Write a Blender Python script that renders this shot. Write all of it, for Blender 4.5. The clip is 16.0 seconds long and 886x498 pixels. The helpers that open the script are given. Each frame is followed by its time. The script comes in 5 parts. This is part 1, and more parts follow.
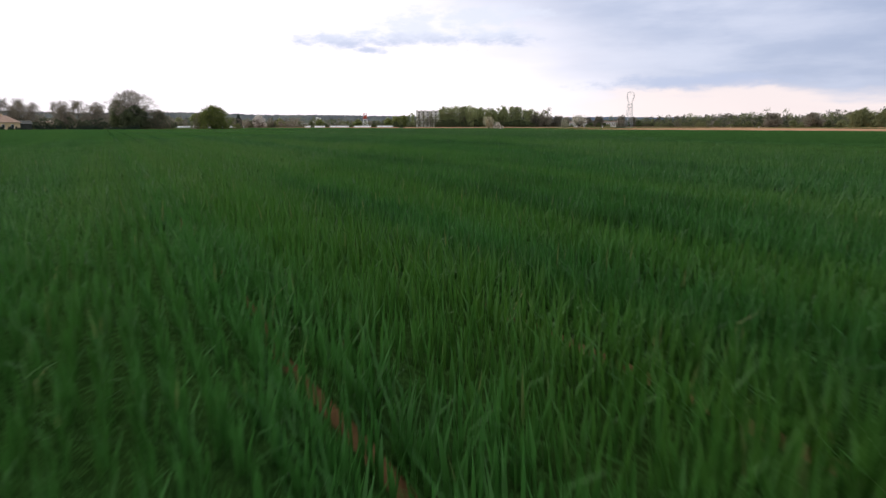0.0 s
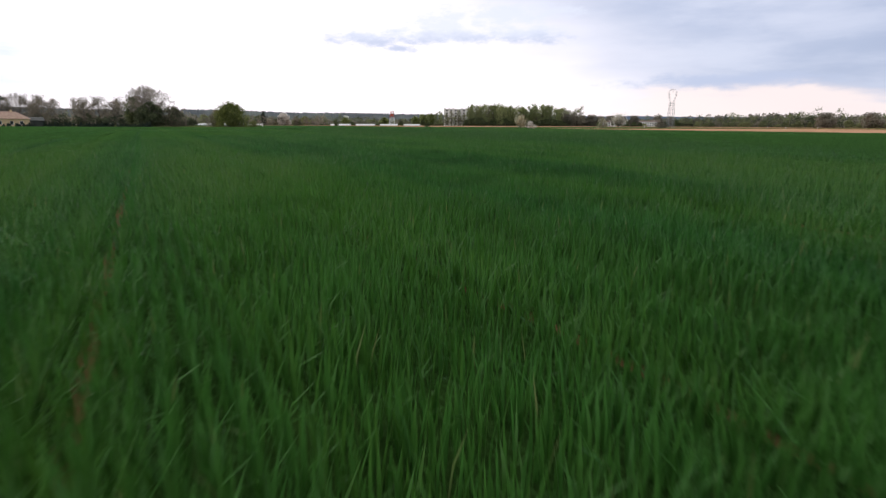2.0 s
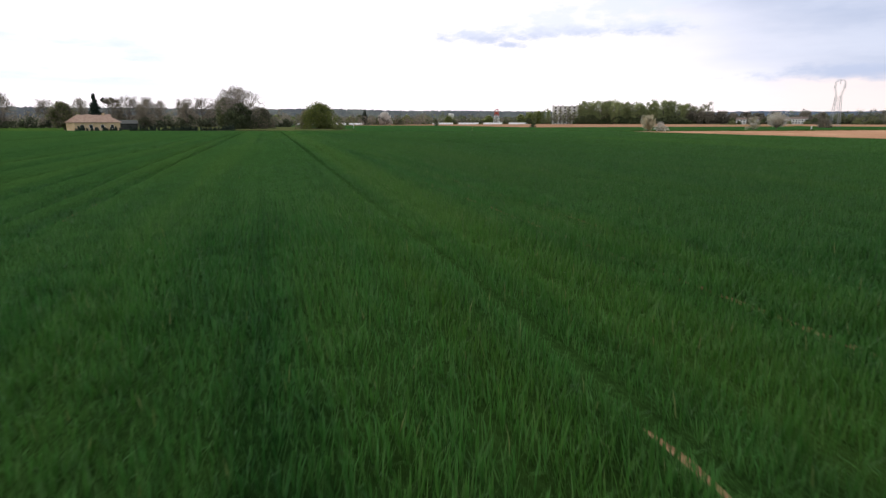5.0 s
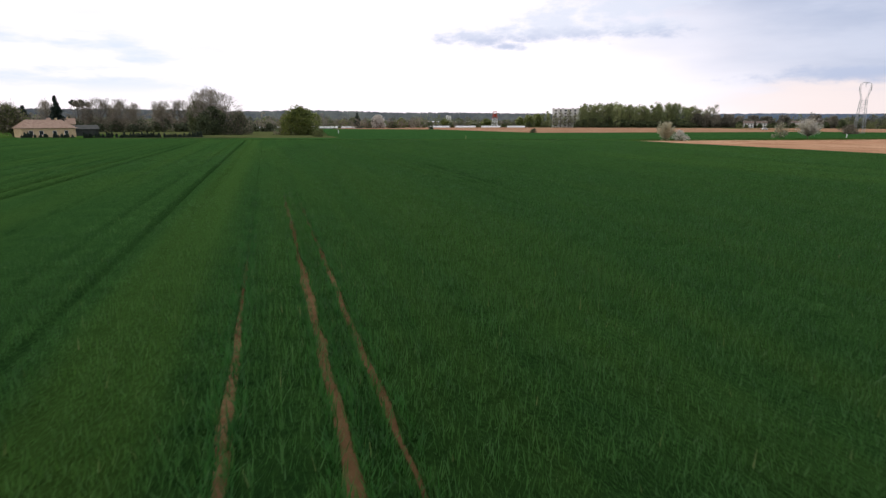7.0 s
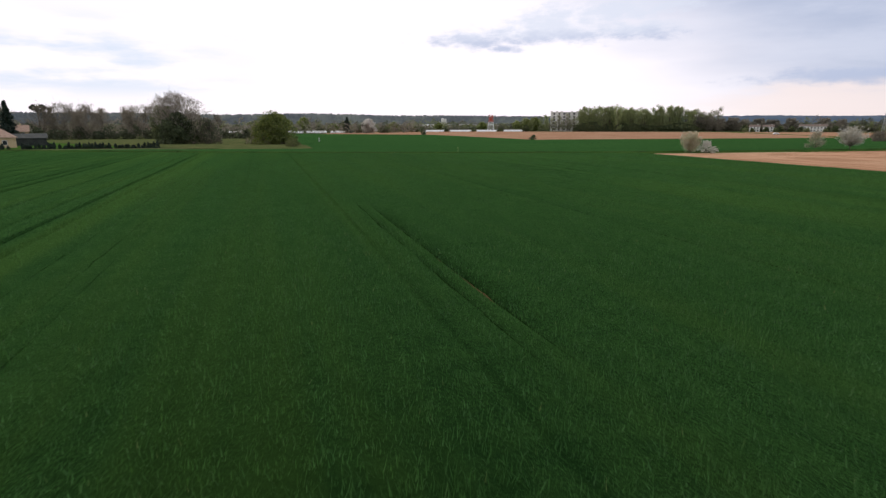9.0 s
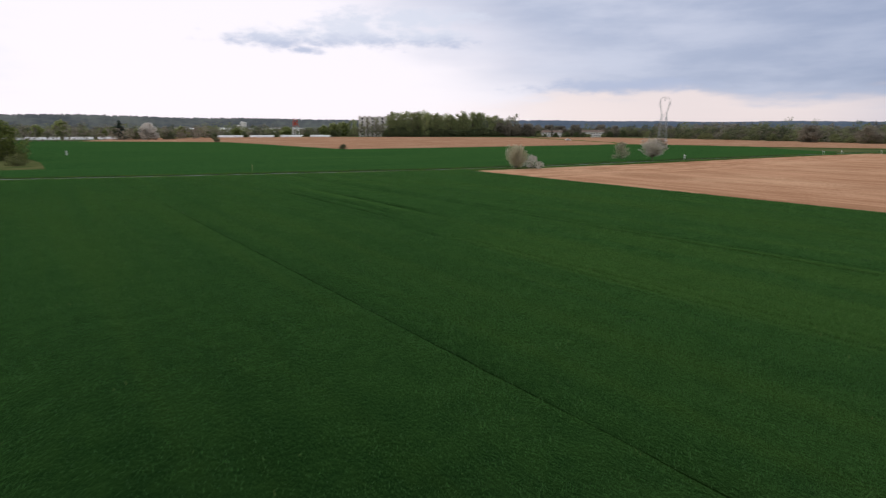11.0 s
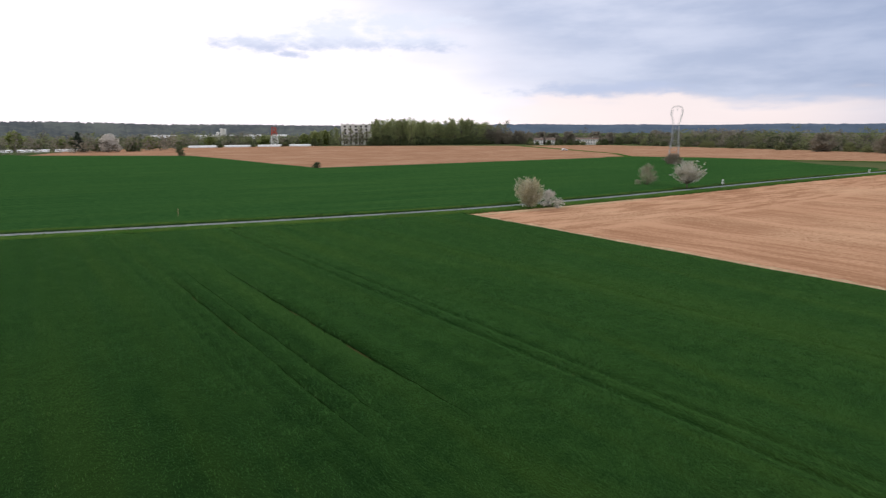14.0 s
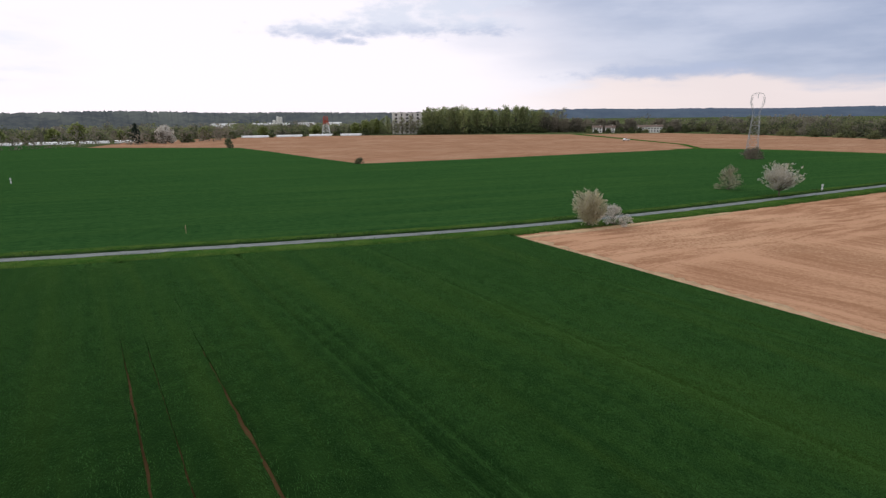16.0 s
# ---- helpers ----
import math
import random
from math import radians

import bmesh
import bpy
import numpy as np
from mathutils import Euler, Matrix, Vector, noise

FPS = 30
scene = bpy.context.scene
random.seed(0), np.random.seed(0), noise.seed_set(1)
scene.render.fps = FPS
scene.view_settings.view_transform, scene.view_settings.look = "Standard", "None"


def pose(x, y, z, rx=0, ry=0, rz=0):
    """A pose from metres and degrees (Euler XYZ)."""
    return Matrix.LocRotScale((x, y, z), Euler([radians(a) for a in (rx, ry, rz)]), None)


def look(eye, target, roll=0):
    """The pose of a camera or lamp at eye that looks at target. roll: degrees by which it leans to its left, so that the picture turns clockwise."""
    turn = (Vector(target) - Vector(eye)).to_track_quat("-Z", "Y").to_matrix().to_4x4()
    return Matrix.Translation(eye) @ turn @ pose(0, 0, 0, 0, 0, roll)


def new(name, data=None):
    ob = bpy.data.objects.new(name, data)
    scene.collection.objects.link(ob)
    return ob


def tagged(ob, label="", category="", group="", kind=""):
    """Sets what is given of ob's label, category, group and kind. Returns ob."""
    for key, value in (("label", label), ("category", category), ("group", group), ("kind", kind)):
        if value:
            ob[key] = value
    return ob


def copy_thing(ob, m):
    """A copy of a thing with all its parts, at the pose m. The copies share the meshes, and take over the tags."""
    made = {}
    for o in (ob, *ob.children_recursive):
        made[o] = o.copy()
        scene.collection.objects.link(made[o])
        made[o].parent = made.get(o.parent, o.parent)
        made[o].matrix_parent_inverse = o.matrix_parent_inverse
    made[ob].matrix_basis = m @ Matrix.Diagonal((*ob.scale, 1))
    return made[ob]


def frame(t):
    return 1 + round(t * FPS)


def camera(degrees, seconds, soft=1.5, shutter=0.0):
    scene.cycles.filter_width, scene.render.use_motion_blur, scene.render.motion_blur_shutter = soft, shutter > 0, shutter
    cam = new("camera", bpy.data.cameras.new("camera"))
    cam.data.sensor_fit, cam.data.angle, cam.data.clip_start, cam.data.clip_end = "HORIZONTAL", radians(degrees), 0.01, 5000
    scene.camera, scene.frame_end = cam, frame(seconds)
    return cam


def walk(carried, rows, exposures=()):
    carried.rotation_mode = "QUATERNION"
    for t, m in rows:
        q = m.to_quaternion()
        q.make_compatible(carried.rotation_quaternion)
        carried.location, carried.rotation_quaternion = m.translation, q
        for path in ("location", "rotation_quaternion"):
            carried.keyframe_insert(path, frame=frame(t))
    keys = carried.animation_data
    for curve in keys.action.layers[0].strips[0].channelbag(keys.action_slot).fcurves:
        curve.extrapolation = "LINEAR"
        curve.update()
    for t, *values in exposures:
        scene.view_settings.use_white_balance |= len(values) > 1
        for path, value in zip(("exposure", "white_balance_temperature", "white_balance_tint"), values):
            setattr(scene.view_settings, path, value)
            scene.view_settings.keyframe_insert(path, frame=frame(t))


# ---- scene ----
cam = camera(77.5, 16.0, soft=1.35, shutter=0.14)
PATH = [
    (0, (9.383, -167.582, 1.393), (9.347, -165.63, 0.958), -0.1),
    (0.5, (9.377, -163.125, 1.395), (9.343, -161.174, 0.96), 0.0),
    (1, (9.441, -158.651, 1.418), (9.407, -156.7, 0.979), 0.1),
    (1.5, (9.484, -154.077, 1.47), (9.354, -152.13, 1.03), 0.0),
    (2, (9.402, -149.465, 1.55), (9.27, -147.519, 1.11), 0.2),
    (2.5, (9.381, -144.395, 1.7), (9.205, -142.453, 1.256), 0.1),
    (3, (9.259, -138.83, 1.882), (9.032, -136.893, 1.436), 0.1),
    (3.5, (8.985, -132.813, 2.11), (8.653, -130.893, 1.661), 0.0),
    (4, (8.492, -127.136, 2.435), (8.065, -125.235, 1.984), 0.1),
    (4.2, (8.259, -124.917, 2.597), (7.795, -123.024, 2.146), 0.1),
    (5, (7.208, -116.055, 3.365), (6.712, -114.170, 2.914), -0.1),
    (6.5, (4.879, -99.228, 4.724), (4.383, -97.344, 4.274), -0.1),
    (7, (4.032, -93.501, 5.001), (3.541, -91.614, 4.555), -0.0),
    (7.5, (3.118, -87.809, 5.279), (2.631, -85.92, 4.837), -0.0),
    (8, (2.158, -82.099, 5.559), (1.674, -80.209, 5.12), -0.1),
    (8.2, (1.754, -79.759, 5.735), (1.271, -77.868, 5.296), -0.1),
    (9.8, (-1.382, -60.369, 8.011), (-1.846, -58.473, 7.575), -0.2),
    (10.3, (-2.078, -54.459, 8.591), (-2.446, -52.541, 8.157), -0.2),
    (10.5, (-2.285, -52.167, 8.745), (-2.555, -50.233, 8.313), -0.2),
    (11, (-2.718, -46.62, 8.985), (-2.542, -44.675, 8.556), 0.1),
    (11.5, (-3.223, -41.186, 9.363), (-2.486, -39.374, 8.946), -0.6),
    (12, (-3.299, -35.858, 9.907), (-2.365, -34.137, 9.499), -0.6),
    (12.5, (-3.061, -30.648, 10.589), (-2.119, -28.931, 10.184), -0.5),
    (13, (-2.545, -25.763, 11.435), (-1.611, -24.043, 11.026), -0.6),
    (13.5, (-1.485, -21.127, 12.22), (-0.723, -19.324, 11.81), -0.5),
    (14, (-0.537, -16.446, 13.031), (-0.317, -14.502, 12.614), -0.2),
    (14.5, (0.197, -11.678, 13.887), (0.261, -9.724, 13.465), -0.2),
    (15, (1.005, -7.666, 14.646), (1.066, -5.716, 14.204), -0.3),
    (15.5, (1.882, -4.668, 15.287), (1.928, -2.722, 14.829), -0.4),
    (16, (2.547, -2.307, 15.621), (2.575, -0.362, 15.156), -0.6),
]
walk(cam, [(t, look(eye, target, roll)) for t, eye, target, roll in PATH], [(0, 0.13), (1.5, 0.14), (2.5, 0.22), (3.5, 0.33), (4.2, 0.30), (6.5, 0.06), (8, 0.07), (10.5, -0.12), (11.5, 0.0), (12.5, 0.20), (13.3, 0.18), (14.0, 0.12), (14.6, -0.19), (15.2, -0.18), (16, -0.05)])

# ---- sky and sun ----
SUN_AZ = radians(38)   # to the left of +y
SUN_EL = radians(46)
sky = bpy.data.worlds.new("sky")
scene.world = sky
sky.use_nodes = True


class Nodes:
    """Small helper to write node trees as expressions."""

    def __init__(self, tree):
        self.t = tree
        tree.nodes.clear()

    def n(self, kind, **kw):
        node = self.t.nodes.new(kind)
        for k, v in kw.items():
            if k == "op":
                node.operation = v
            elif k == "blend":
                node.data_type, node.blend_type = "RGBA", v
            elif k == "dims":
                node.noise_dimensions = v
            else:
                node.inputs[k].default_value = v
        return node

    def link(self, a, b):
        self.t.links.new(a, b)

    def put(self, socket, v):
        if hasattr(v, "is_linked"):
            self.link(v, socket)
        else:
            socket.default_value = v

    def m(self, op, a, b=0.0, c=0.0):
        node = self.n("ShaderNodeMath", op=op)
        for s, v in zip(node.inputs, (a, b, c)):
            self.put(s, v)
        return node.outputs[0]

    def ramp(self, v, lo, hi, smooth=True):
        node = self.n("ShaderNodeMapRange")
        node.interpolation_type = "SMOOTHSTEP" if smooth else "LINEAR"
        self.put(node.inputs[0], v)
        node.inputs[1].default_value, node.inputs[2].default_value = lo, hi
        return node.outputs[0]

    def mix(self, f, a, b, blend="MIX"):
        node = self.n("ShaderNodeMix", blend=blend)
        self.put(node.inputs[0], f)
        for s, v in ((node.inputs[6], a), (node.inputs[7], b)):
            self.put(s, v if hasattr(v, "is_linked") else (*v, 1))
        return node.outputs[2]

    def noise(self, vec, scale, detail=4.0, rough=0.55):
        node = self.n("ShaderNodeTexNoise", Scale=scale, Detail=detail, Roughness=rough)
        if vec is not None:
            self.link(vec, node.inputs["Vector"])
        return node.outputs["Fac"]

    def combine(self, x, y, z):
        node = self.n("ShaderNodeCombineXYZ")
        for s, v in zip(node.inputs, (x, y, z)):
            self.put(s, v)
        return node.outputs[0]

    def split(self, v):
        node = self.n("ShaderNodeSeparateXYZ")
        self.link(v, node.inputs[0])
        return node.outputs

    def scaled(self, v, s, rot=0.0):
        node = self.n("ShaderNodeMapping", Scale=s)
        node.inputs["Rotation"].default_value = (0, 0, rot)
        self.link(v, node.inputs[0])
        return node.outputs[0]


def build_sky():
    q = Nodes(sky.node_tree)
    coord = q.n("ShaderNodeTexCoord").outputs["Generated"]
    x, y, z = q.split(coord)
    az = q.m("MULTIPLY", q.m("ARCTAN2", x, y), 57.29578)     # degrees to the right of +y
    el = q.m("MULTIPLY", q.m("ARCSINE", z), 57.29578)
    flat = q.combine(q.m("MULTIPLY", az, 0.045), q.m("MULTIPLY", el, 0.21), 0.0)
    big = q.noise(flat, 1.0, 4, 0.5)
    fine = q.noise(q.combine(q.m("MULTIPLY", az, 0.085), q.m("MULTIPLY", el, 0.36), 4.0), 1.15, 6, 0.55)
    drift = q.m("ADD", q.m("MULTIPLY", q.m("SUBTRACT", big, 0.5), 20), q.m("MULTIPLY", q.m("SUBTRACT", fine, 0.5), 9))
    slope = q.m("ADD", q.m("ADD", az, drift), q.m("MULTIPLY", q.m("SUBTRACT", el, 5.0), 1.6))
    grey = q.ramp(slope, 1.0, 24.0)      # blue-grey deck to the right
    left = q.m("MULTIPLY", q.ramp(q.m("ADD", q.m("MULTIPLY", az, -1), drift), 28, 46), q.ramp(fine, 0.36, 0.60))     # thin blue to the far left
    left = q.m("MULTIPLY", left, q.m("MULTIPLY", q.ramp(el, 1.5, 4), q.ramp(el, 11, 6)))
    low = q.ramp(q.m("ADD", el, q.m("MULTIPLY", q.m("SUBTRACT", fine, 0.5), 5)), 3.6, 2.0)
    white = (1.14, 1.075, 1.15)
    deck = q.mix(q.ramp(fine, 0.32, 0.70), (0.51, 0.57, 0.75), (0.68, 0.72, 0.88))
    deck = q.mix(q.ramp(az, 62, 18), q.mix(q.ramp(fine, 0.30, 0.70), (0.265, 0.34, 0.53), (0.385, 0.46, 0.655)), deck)
    col = q.mix(grey, white, deck)
    col = q.mix(q.m("MULTIPLY", left, 0.9), col, (0.74, 0.83, 1.0))
    gap = q.m("MULTIPLY", low, q.m("MULTIPLY", q.ramp(az, 2, 20), q.ramp(az, 56, 36)))
    col = q.mix(q.m("MULTIPLY", gap, 0.85), col, (1.05, 0.90, 0.88))
    # overhead and behind, the cloud is thin and bright
    col = q.mix(q.m("MAXIMUM", q.ramp(el, 28, 60), q.ramp(q.m("ABSOLUTE", az), 85, 130)), col, (0.95, 0.94, 0.97))
    # loose grey clouds low over the bright part: a long one with a hump, and shreds round it
    cn = q.noise(q.combine(q.m("MULTIPLY", az, 0.42), q.m("MULTIPLY", el, 1.0), 3.0), 1.0, 6, 0.62)
    near_cloud = 9.0
    for a, e, ha, he in ((-4.2, 8.4, 8.6, 0.85), (-3.6, 9.4, 3.4, 1.5), (3.4, 8.5, 4.6, 0.8), (-11.5, 8.1, 3.6, 0.75), (2.6, 10.3, 5.4, 0.9), (-8.0, 7.2, 1.6, 0.35), (22.5, 3.9, 7.5, 0.6)):
        d = q.n("ShaderNodeVectorMath", op="LENGTH")
        q.link(q.combine(q.m("DIVIDE", q.m("SUBTRACT", az, a), ha), q.m("DIVIDE", q.m("SUBTRACT", el, e), he), 0.0), d.inputs[0])
        near_cloud = q.m("MINIMUM", near_cloud, d.outputs["Value"])
    blob = q.ramp(q.m("ADD", near_cloud, q.m("MULTIPLY", q.m("SUBTRACT", cn, 0.5), 2.9)), 1.5, 0.25)
    tint = q.mix(q.ramp(q.m("ADD", q.m("MULTIPLY", q.m("SUBTRACT", el, 8.0), 0.5), q.m("MULTIPLY", cn, 1.1)), 0.2, 1.1), (0.52, 0.585, 0.79), (0.80, 0.84, 0.98))
    col = q.mix(q.m("MULTIPLY", blob, 0.85), col, tint)
    # the clear air above the clouds tints the whole
    air = q.n("ShaderNodeTexSky")
    air.sky_type = "NISHITA"
    air.sun_disc, air.sun_elevation, air.sun_rotation = False, SUN_EL, -SUN_AZ
    thin = q.n("ShaderNodeBackground", Strength=0.06)
    q.link(air.outputs[0], thin.inputs["Color"])
    cloud = q.n("ShaderNodeBackground", Strength=1.0)
    q.link(col, cloud.inputs["Color"])
    both = q.n("ShaderNodeMixShader")
    both.inputs[0].default_value = 0.9
    q.link(thin.outputs[0], both.inputs[1])
    q.link(cloud.outputs[0], both.inputs[2])
    out = q.n("ShaderNodeOutputWorld")
    q.link(both.outputs[0], out.inputs[0])


build_sky()
sun = new("sun", bpy.data.lights.new("sun", "SUN"))
sun.data.energy, sun.data.angle, sun.data.color = 0.7, radians(30), (1.0, 0.94, 0.86)
sun.matrix_world = look((0, 0, 50), (0 + math.sin(SUN_AZ) * 50 * math.cos(SUN_EL), -math.cos(SUN_AZ) * 50 * math.cos(SUN_EL), 50 - 50 * math.sin(SUN_EL)))


# ---- materials ----
def material(name, rough=0.8, metal=0.0, gloss=0.5):
    mat = bpy.data.materials.new(name)
    mat.use_nodes = True
    q = Nodes(mat.node_tree)
    bsdf = q.n("ShaderNodeBsdfPrincipled", Roughness=rough, Metallic=metal)
    bsdf.inputs["Specular IOR Level"].default_value = gloss
    out = q.n("ShaderNodeOutputMaterial")
    q.link(bsdf.outputs[0], out.inputs[0])
    return mat, q, bsdf


def bump(q, bsdf, height, strength, distance):
    node = q.n("ShaderNodeBump", Strength=strength, Distance=distance)
    q.link(height, node.inputs["Height"])
    q.link(node.outputs[0], bsdf.inputs["Normal"])


def where(q):
    return q.n("ShaderNodeNewGeometry").outputs["Position"]


def plain(name, a, b, scale=3.0, rough=0.8, metal=0.0, relief=0.0, gloss=0.15):
    """Two tones blended by noise at two scales."""
    mat, q, bsdf = material(name, rough, metal, gloss)
    p = where(q)
    f = q.m("ADD", q.m("MULTIPLY", q.noise(p, scale, 5), 0.6), q.m("MULTIPLY", q.noise(p, scale * 7, 3), 0.4))
    q.link(q.mix(q.ramp(f, 0.35, 0.65), a, b), bsdf.inputs["Base Color"])
    if relief:
        bump(q, bsdf, q.noise(p, scale * 9, 4), 0.6, relief)
    return mat


TILT = radians(32.0)    # the drilling rows run 32 degrees to the left of +y


def rows_space(q, p, tilt=TILT):
    """Position turned so that y runs along the drilling rows."""
    return q.scaled(p, (1, 1, 1), -tilt)


def crop_material(name, dark, light, fresh, blade=False, sheen=0.05, tilt=TILT):
    mat, q, bsdf = material(name, 0.7, 0.0, 0.20 if blade else 0.0)
    p = rows_space(q, where(q), tilt)
    streak = q.noise(q.scaled(p, (0.30, 0.012, 0.2)), 1.0, 4, 0.6)
    wide = q.noise(q.scaled(p, (0.05, 0.02, 0.05)), 1.0, 3)
    drill = q.noise(q.scaled(p, (1.1, 0.018, 0.2)), 1.0, 3, 0.6)
    patch = q.noise(p, 0.9, 4, 0.6)
    grain = q.noise(p, 9.0, 3, 0.7)
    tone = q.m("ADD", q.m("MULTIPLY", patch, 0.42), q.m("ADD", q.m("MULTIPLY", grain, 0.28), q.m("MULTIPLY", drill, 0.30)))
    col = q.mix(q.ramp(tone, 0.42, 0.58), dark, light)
    yellow = q.ramp(q.m("ADD", q.m("MULTIPLY", streak, 0.65), q.m("MULTIPLY", wide, 0.35)), 0.45, 0.62)
    col = q.mix(q.m("MULTIPLY", yellow, 0.7 if blade else 0.5), col, fresh)
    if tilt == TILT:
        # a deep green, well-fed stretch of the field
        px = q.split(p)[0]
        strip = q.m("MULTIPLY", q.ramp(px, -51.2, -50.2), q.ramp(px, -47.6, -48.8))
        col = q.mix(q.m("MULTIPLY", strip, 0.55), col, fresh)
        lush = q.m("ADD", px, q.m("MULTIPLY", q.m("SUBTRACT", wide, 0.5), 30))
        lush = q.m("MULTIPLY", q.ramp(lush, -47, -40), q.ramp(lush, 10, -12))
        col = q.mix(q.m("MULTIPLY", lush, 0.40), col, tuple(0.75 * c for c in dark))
    if blade:
        rnd = q.n("ShaderNodeNewGeometry").outputs["Random Per Island"]
        col = q.mix(q.m("MULTIPLY", rnd, 0.55), col, light)
        col = q.mix(q.ramp(rnd, 0.985, 1.0), col, (0.17, 0.20, 0.07))
        bsdf.inputs["Roughness"].default_value = 0.38
        leaf = q.n("ShaderNodeBsdfTranslucent")
        q.link(col, leaf.inputs[0])
        mixed = q.n("ShaderNodeMixShader")
        mixed.inputs[0].default_value = 0.32
        out = [n for n in mat.node_tree.nodes if n.type == "OUTPUT_MATERIAL"][0]
        q.link(bsdf.outputs[0], mixed.inputs[1])
        q.link(leaf.outputs[0], mixed.inputs[2])
        q.link(mixed.outputs[0], out.inputs[0])
    else:
        h = q.m("ADD", q.noise(q.scaled(p, (14, 5, 8)), 1.0, 3, 0.7), q.m("MULTIPLY", patch, 0.7))
        bump(q, bsdf, h, 0.9, 0.10)
        bsdf.inputs["Sheen Weight"].default_value = sheen
        bsdf.inputs["Sheen Roughness"].default_value = 0.35
        bsdf.inputs["Sheen Tint"].default_value = (0.190, 0.46, 0.122, 1)
    q.link(col, bsdf.inputs["Base Color"])
    return mat


def soil_material(name, a, b, pale, furrow=True):
    mat, q, bsdf = material(name, 0.95, 0.0, 0.0)
    w = where(q)
    p = rows_space(q, w)
    bend = q.noise(p, 0.02, 2)
    px, py, pz = q.split(p)
    curve = q.combine(q.m("ADD", px, q.m("MULTIPLY", bend, 9)), q.m("MULTIPLY", py, 0.11), 0.0)
    lines = q.noise(curve, 0.75, 5, 0.62)
    clod = q.noise(w, 2.4, 6, 0.7)
    wide = q.noise(w, 0.035, 4)
    bands = q.noise(q.combine(q.m("ADD", px, q.m("MULTIPLY", bend, 26)), q.m("MULTIPLY", py, 0.10), 7.0), 0.15, 4, 0.6)
    lines = q.m("ADD", q.m("MULTIPLY", lines, 0.46), q.m("MULTIPLY", bands, 0.54))
    if furrow:
        wx, wy, wz = q.split(w)
        away = q.m("ADD", q.m("MULTIPLY", q.m("SUBTRACT", wx, 13.0), 0.43), q.m("MULTIPLY", q.m("SUBTRACT", wy, 69.3), -0.90))
        along = q.m("ADD", q.m("MULTIPLY", wx, 0.90), q.m("MULTIPLY", wy, 0.43))
        turn = q.noise(q.combine(q.m("MULTIPLY", along, 0.16), q.m("ADD", away, q.m("MULTIPLY", bend, 9)), 3.0), 0.6, 5, 0.66)
        head = q.ramp(q.m("ADD", away, q.m("MULTIPLY", q.m("SUBTRACT", wide, 0.5), 14)), 22, 18)
        blend = q.n("ShaderNodeMix")
        q.put(blend.inputs[0], head)
        q.put(blend.inputs[2], lines)
        q.put(blend.inputs[3], turn)
        lines = blend.outputs[0]
        seam = q.m("MULTIPLY", q.m("MULTIPLY", head, q.m("SUBTRACT", 1.0, head)), 0.30)
        lines = q.m("ADD", lines, seam)
    f = q.m("ADD", q.m("MULTIPLY", lines, 0.74 if furrow else 0.2), q.m("MULTIPLY", clod, 0.26 if furrow else 0.4))
    col = q.mix(q.ramp(f, 0.41, 0.59), a, b)
    col = q.mix(q.m("MULTIPLY", q.ramp(wide, 0.42, 0.72), q.ramp(clod, 0.35, 0.6)), col, pale)
    q.link(col, bsdf.inputs["Base Color"])
    bump(q, bsdf, q.m("ADD", lines, q.m("MULTIPLY", clod, 0.7)), 0.9, 0.22)
    return mat


def leaf_material(name, a, b, tips, trans=0.45, vary=0.3):
    """Foliage: each leaf and each stretch of crown a little different."""
    mat, q, bsdf = material(name, 0.65, 0.0, 0.1)
    rnd = q.n("ShaderNodeNewGeometry").outputs["Random Per Island"]
    per = q.n("ShaderNodeObjectInfo").outputs["Random"]
    p = where(q)
    f = q.m("ADD", q.m("MULTIPLY", q.noise(p, 0.5 if vary > 0.1 else 0.075, 3), 0.75 - vary), q.m("ADD", q.m("MULTIPLY", rnd, vary), q.m("MULTIPLY", per, 0.25)))
    col = q.mix(q.ramp(f, 0.25, 0.75) if vary > 0.1 else q.ramp(f, 0.30, 0.58), a, b)
    col = q.mix(q.ramp(rnd, 0.8, 0.95), col, tips)
    q.link(col, bsdf.inputs["Base Color"])
    leaf = q.n("ShaderNodeBsdfTranslucent")
    q.link(col, leaf.inputs[0])
    mixed = q.n("ShaderNodeMixShader")
    mixed.inputs[0].default_value = trans
    out = [n for n in mat.node_tree.nodes if n.type == "OUTPUT_MATERIAL"][0]
    q.link(bsdf.outputs[0], mixed.inputs[1])
    q.link(leaf.outputs[0], mixed.inputs[2])
    q.link(mixed.outputs[0], out.inputs[0])
    return mat


# Canopy sheet: shade between the leaves is put into its very dark green.
CROP = crop_material("shaded_wheat_canopy", (0.0057, 0.0208, 0.0051), (0.0130, 0.0370, 0.0084), (0.0250, 0.050, 0.0084), False, 0.36)
BLADE = crop_material("wheat_blade", (0.0115, 0.058, 0.0115), (0.044, 0.155, 0.031), (0.076, 0.182, 0.022), True)
# Lighter copy of BLADE for farther leaves: brightly lit tops painted into the colour.
BLADE_FAR = crop_material("lit_wheat_blade", (0.031, 0.102, 0.024), (0.065, 0.170, 0.040), (0.090, 0.182, 0.031), True)
CROP_FAR = crop_material("second_crop", (0.013, 0.046, 0.013), (0.028, 0.076, 0.021), (0.036, 0.086, 0.021), False, 0.16, radians(-70))
SOIL = soil_material("bare_soil", (0.110, 0.066, 0.032), (0.270, 0.170, 0.088), (0.37, 0.250, 0.138), False)
TILLED = soil_material("tilled_soil", (0.330, 0.175, 0.100), (0.520, 0.305, 0.188), (0.590, 0.378, 0.238))
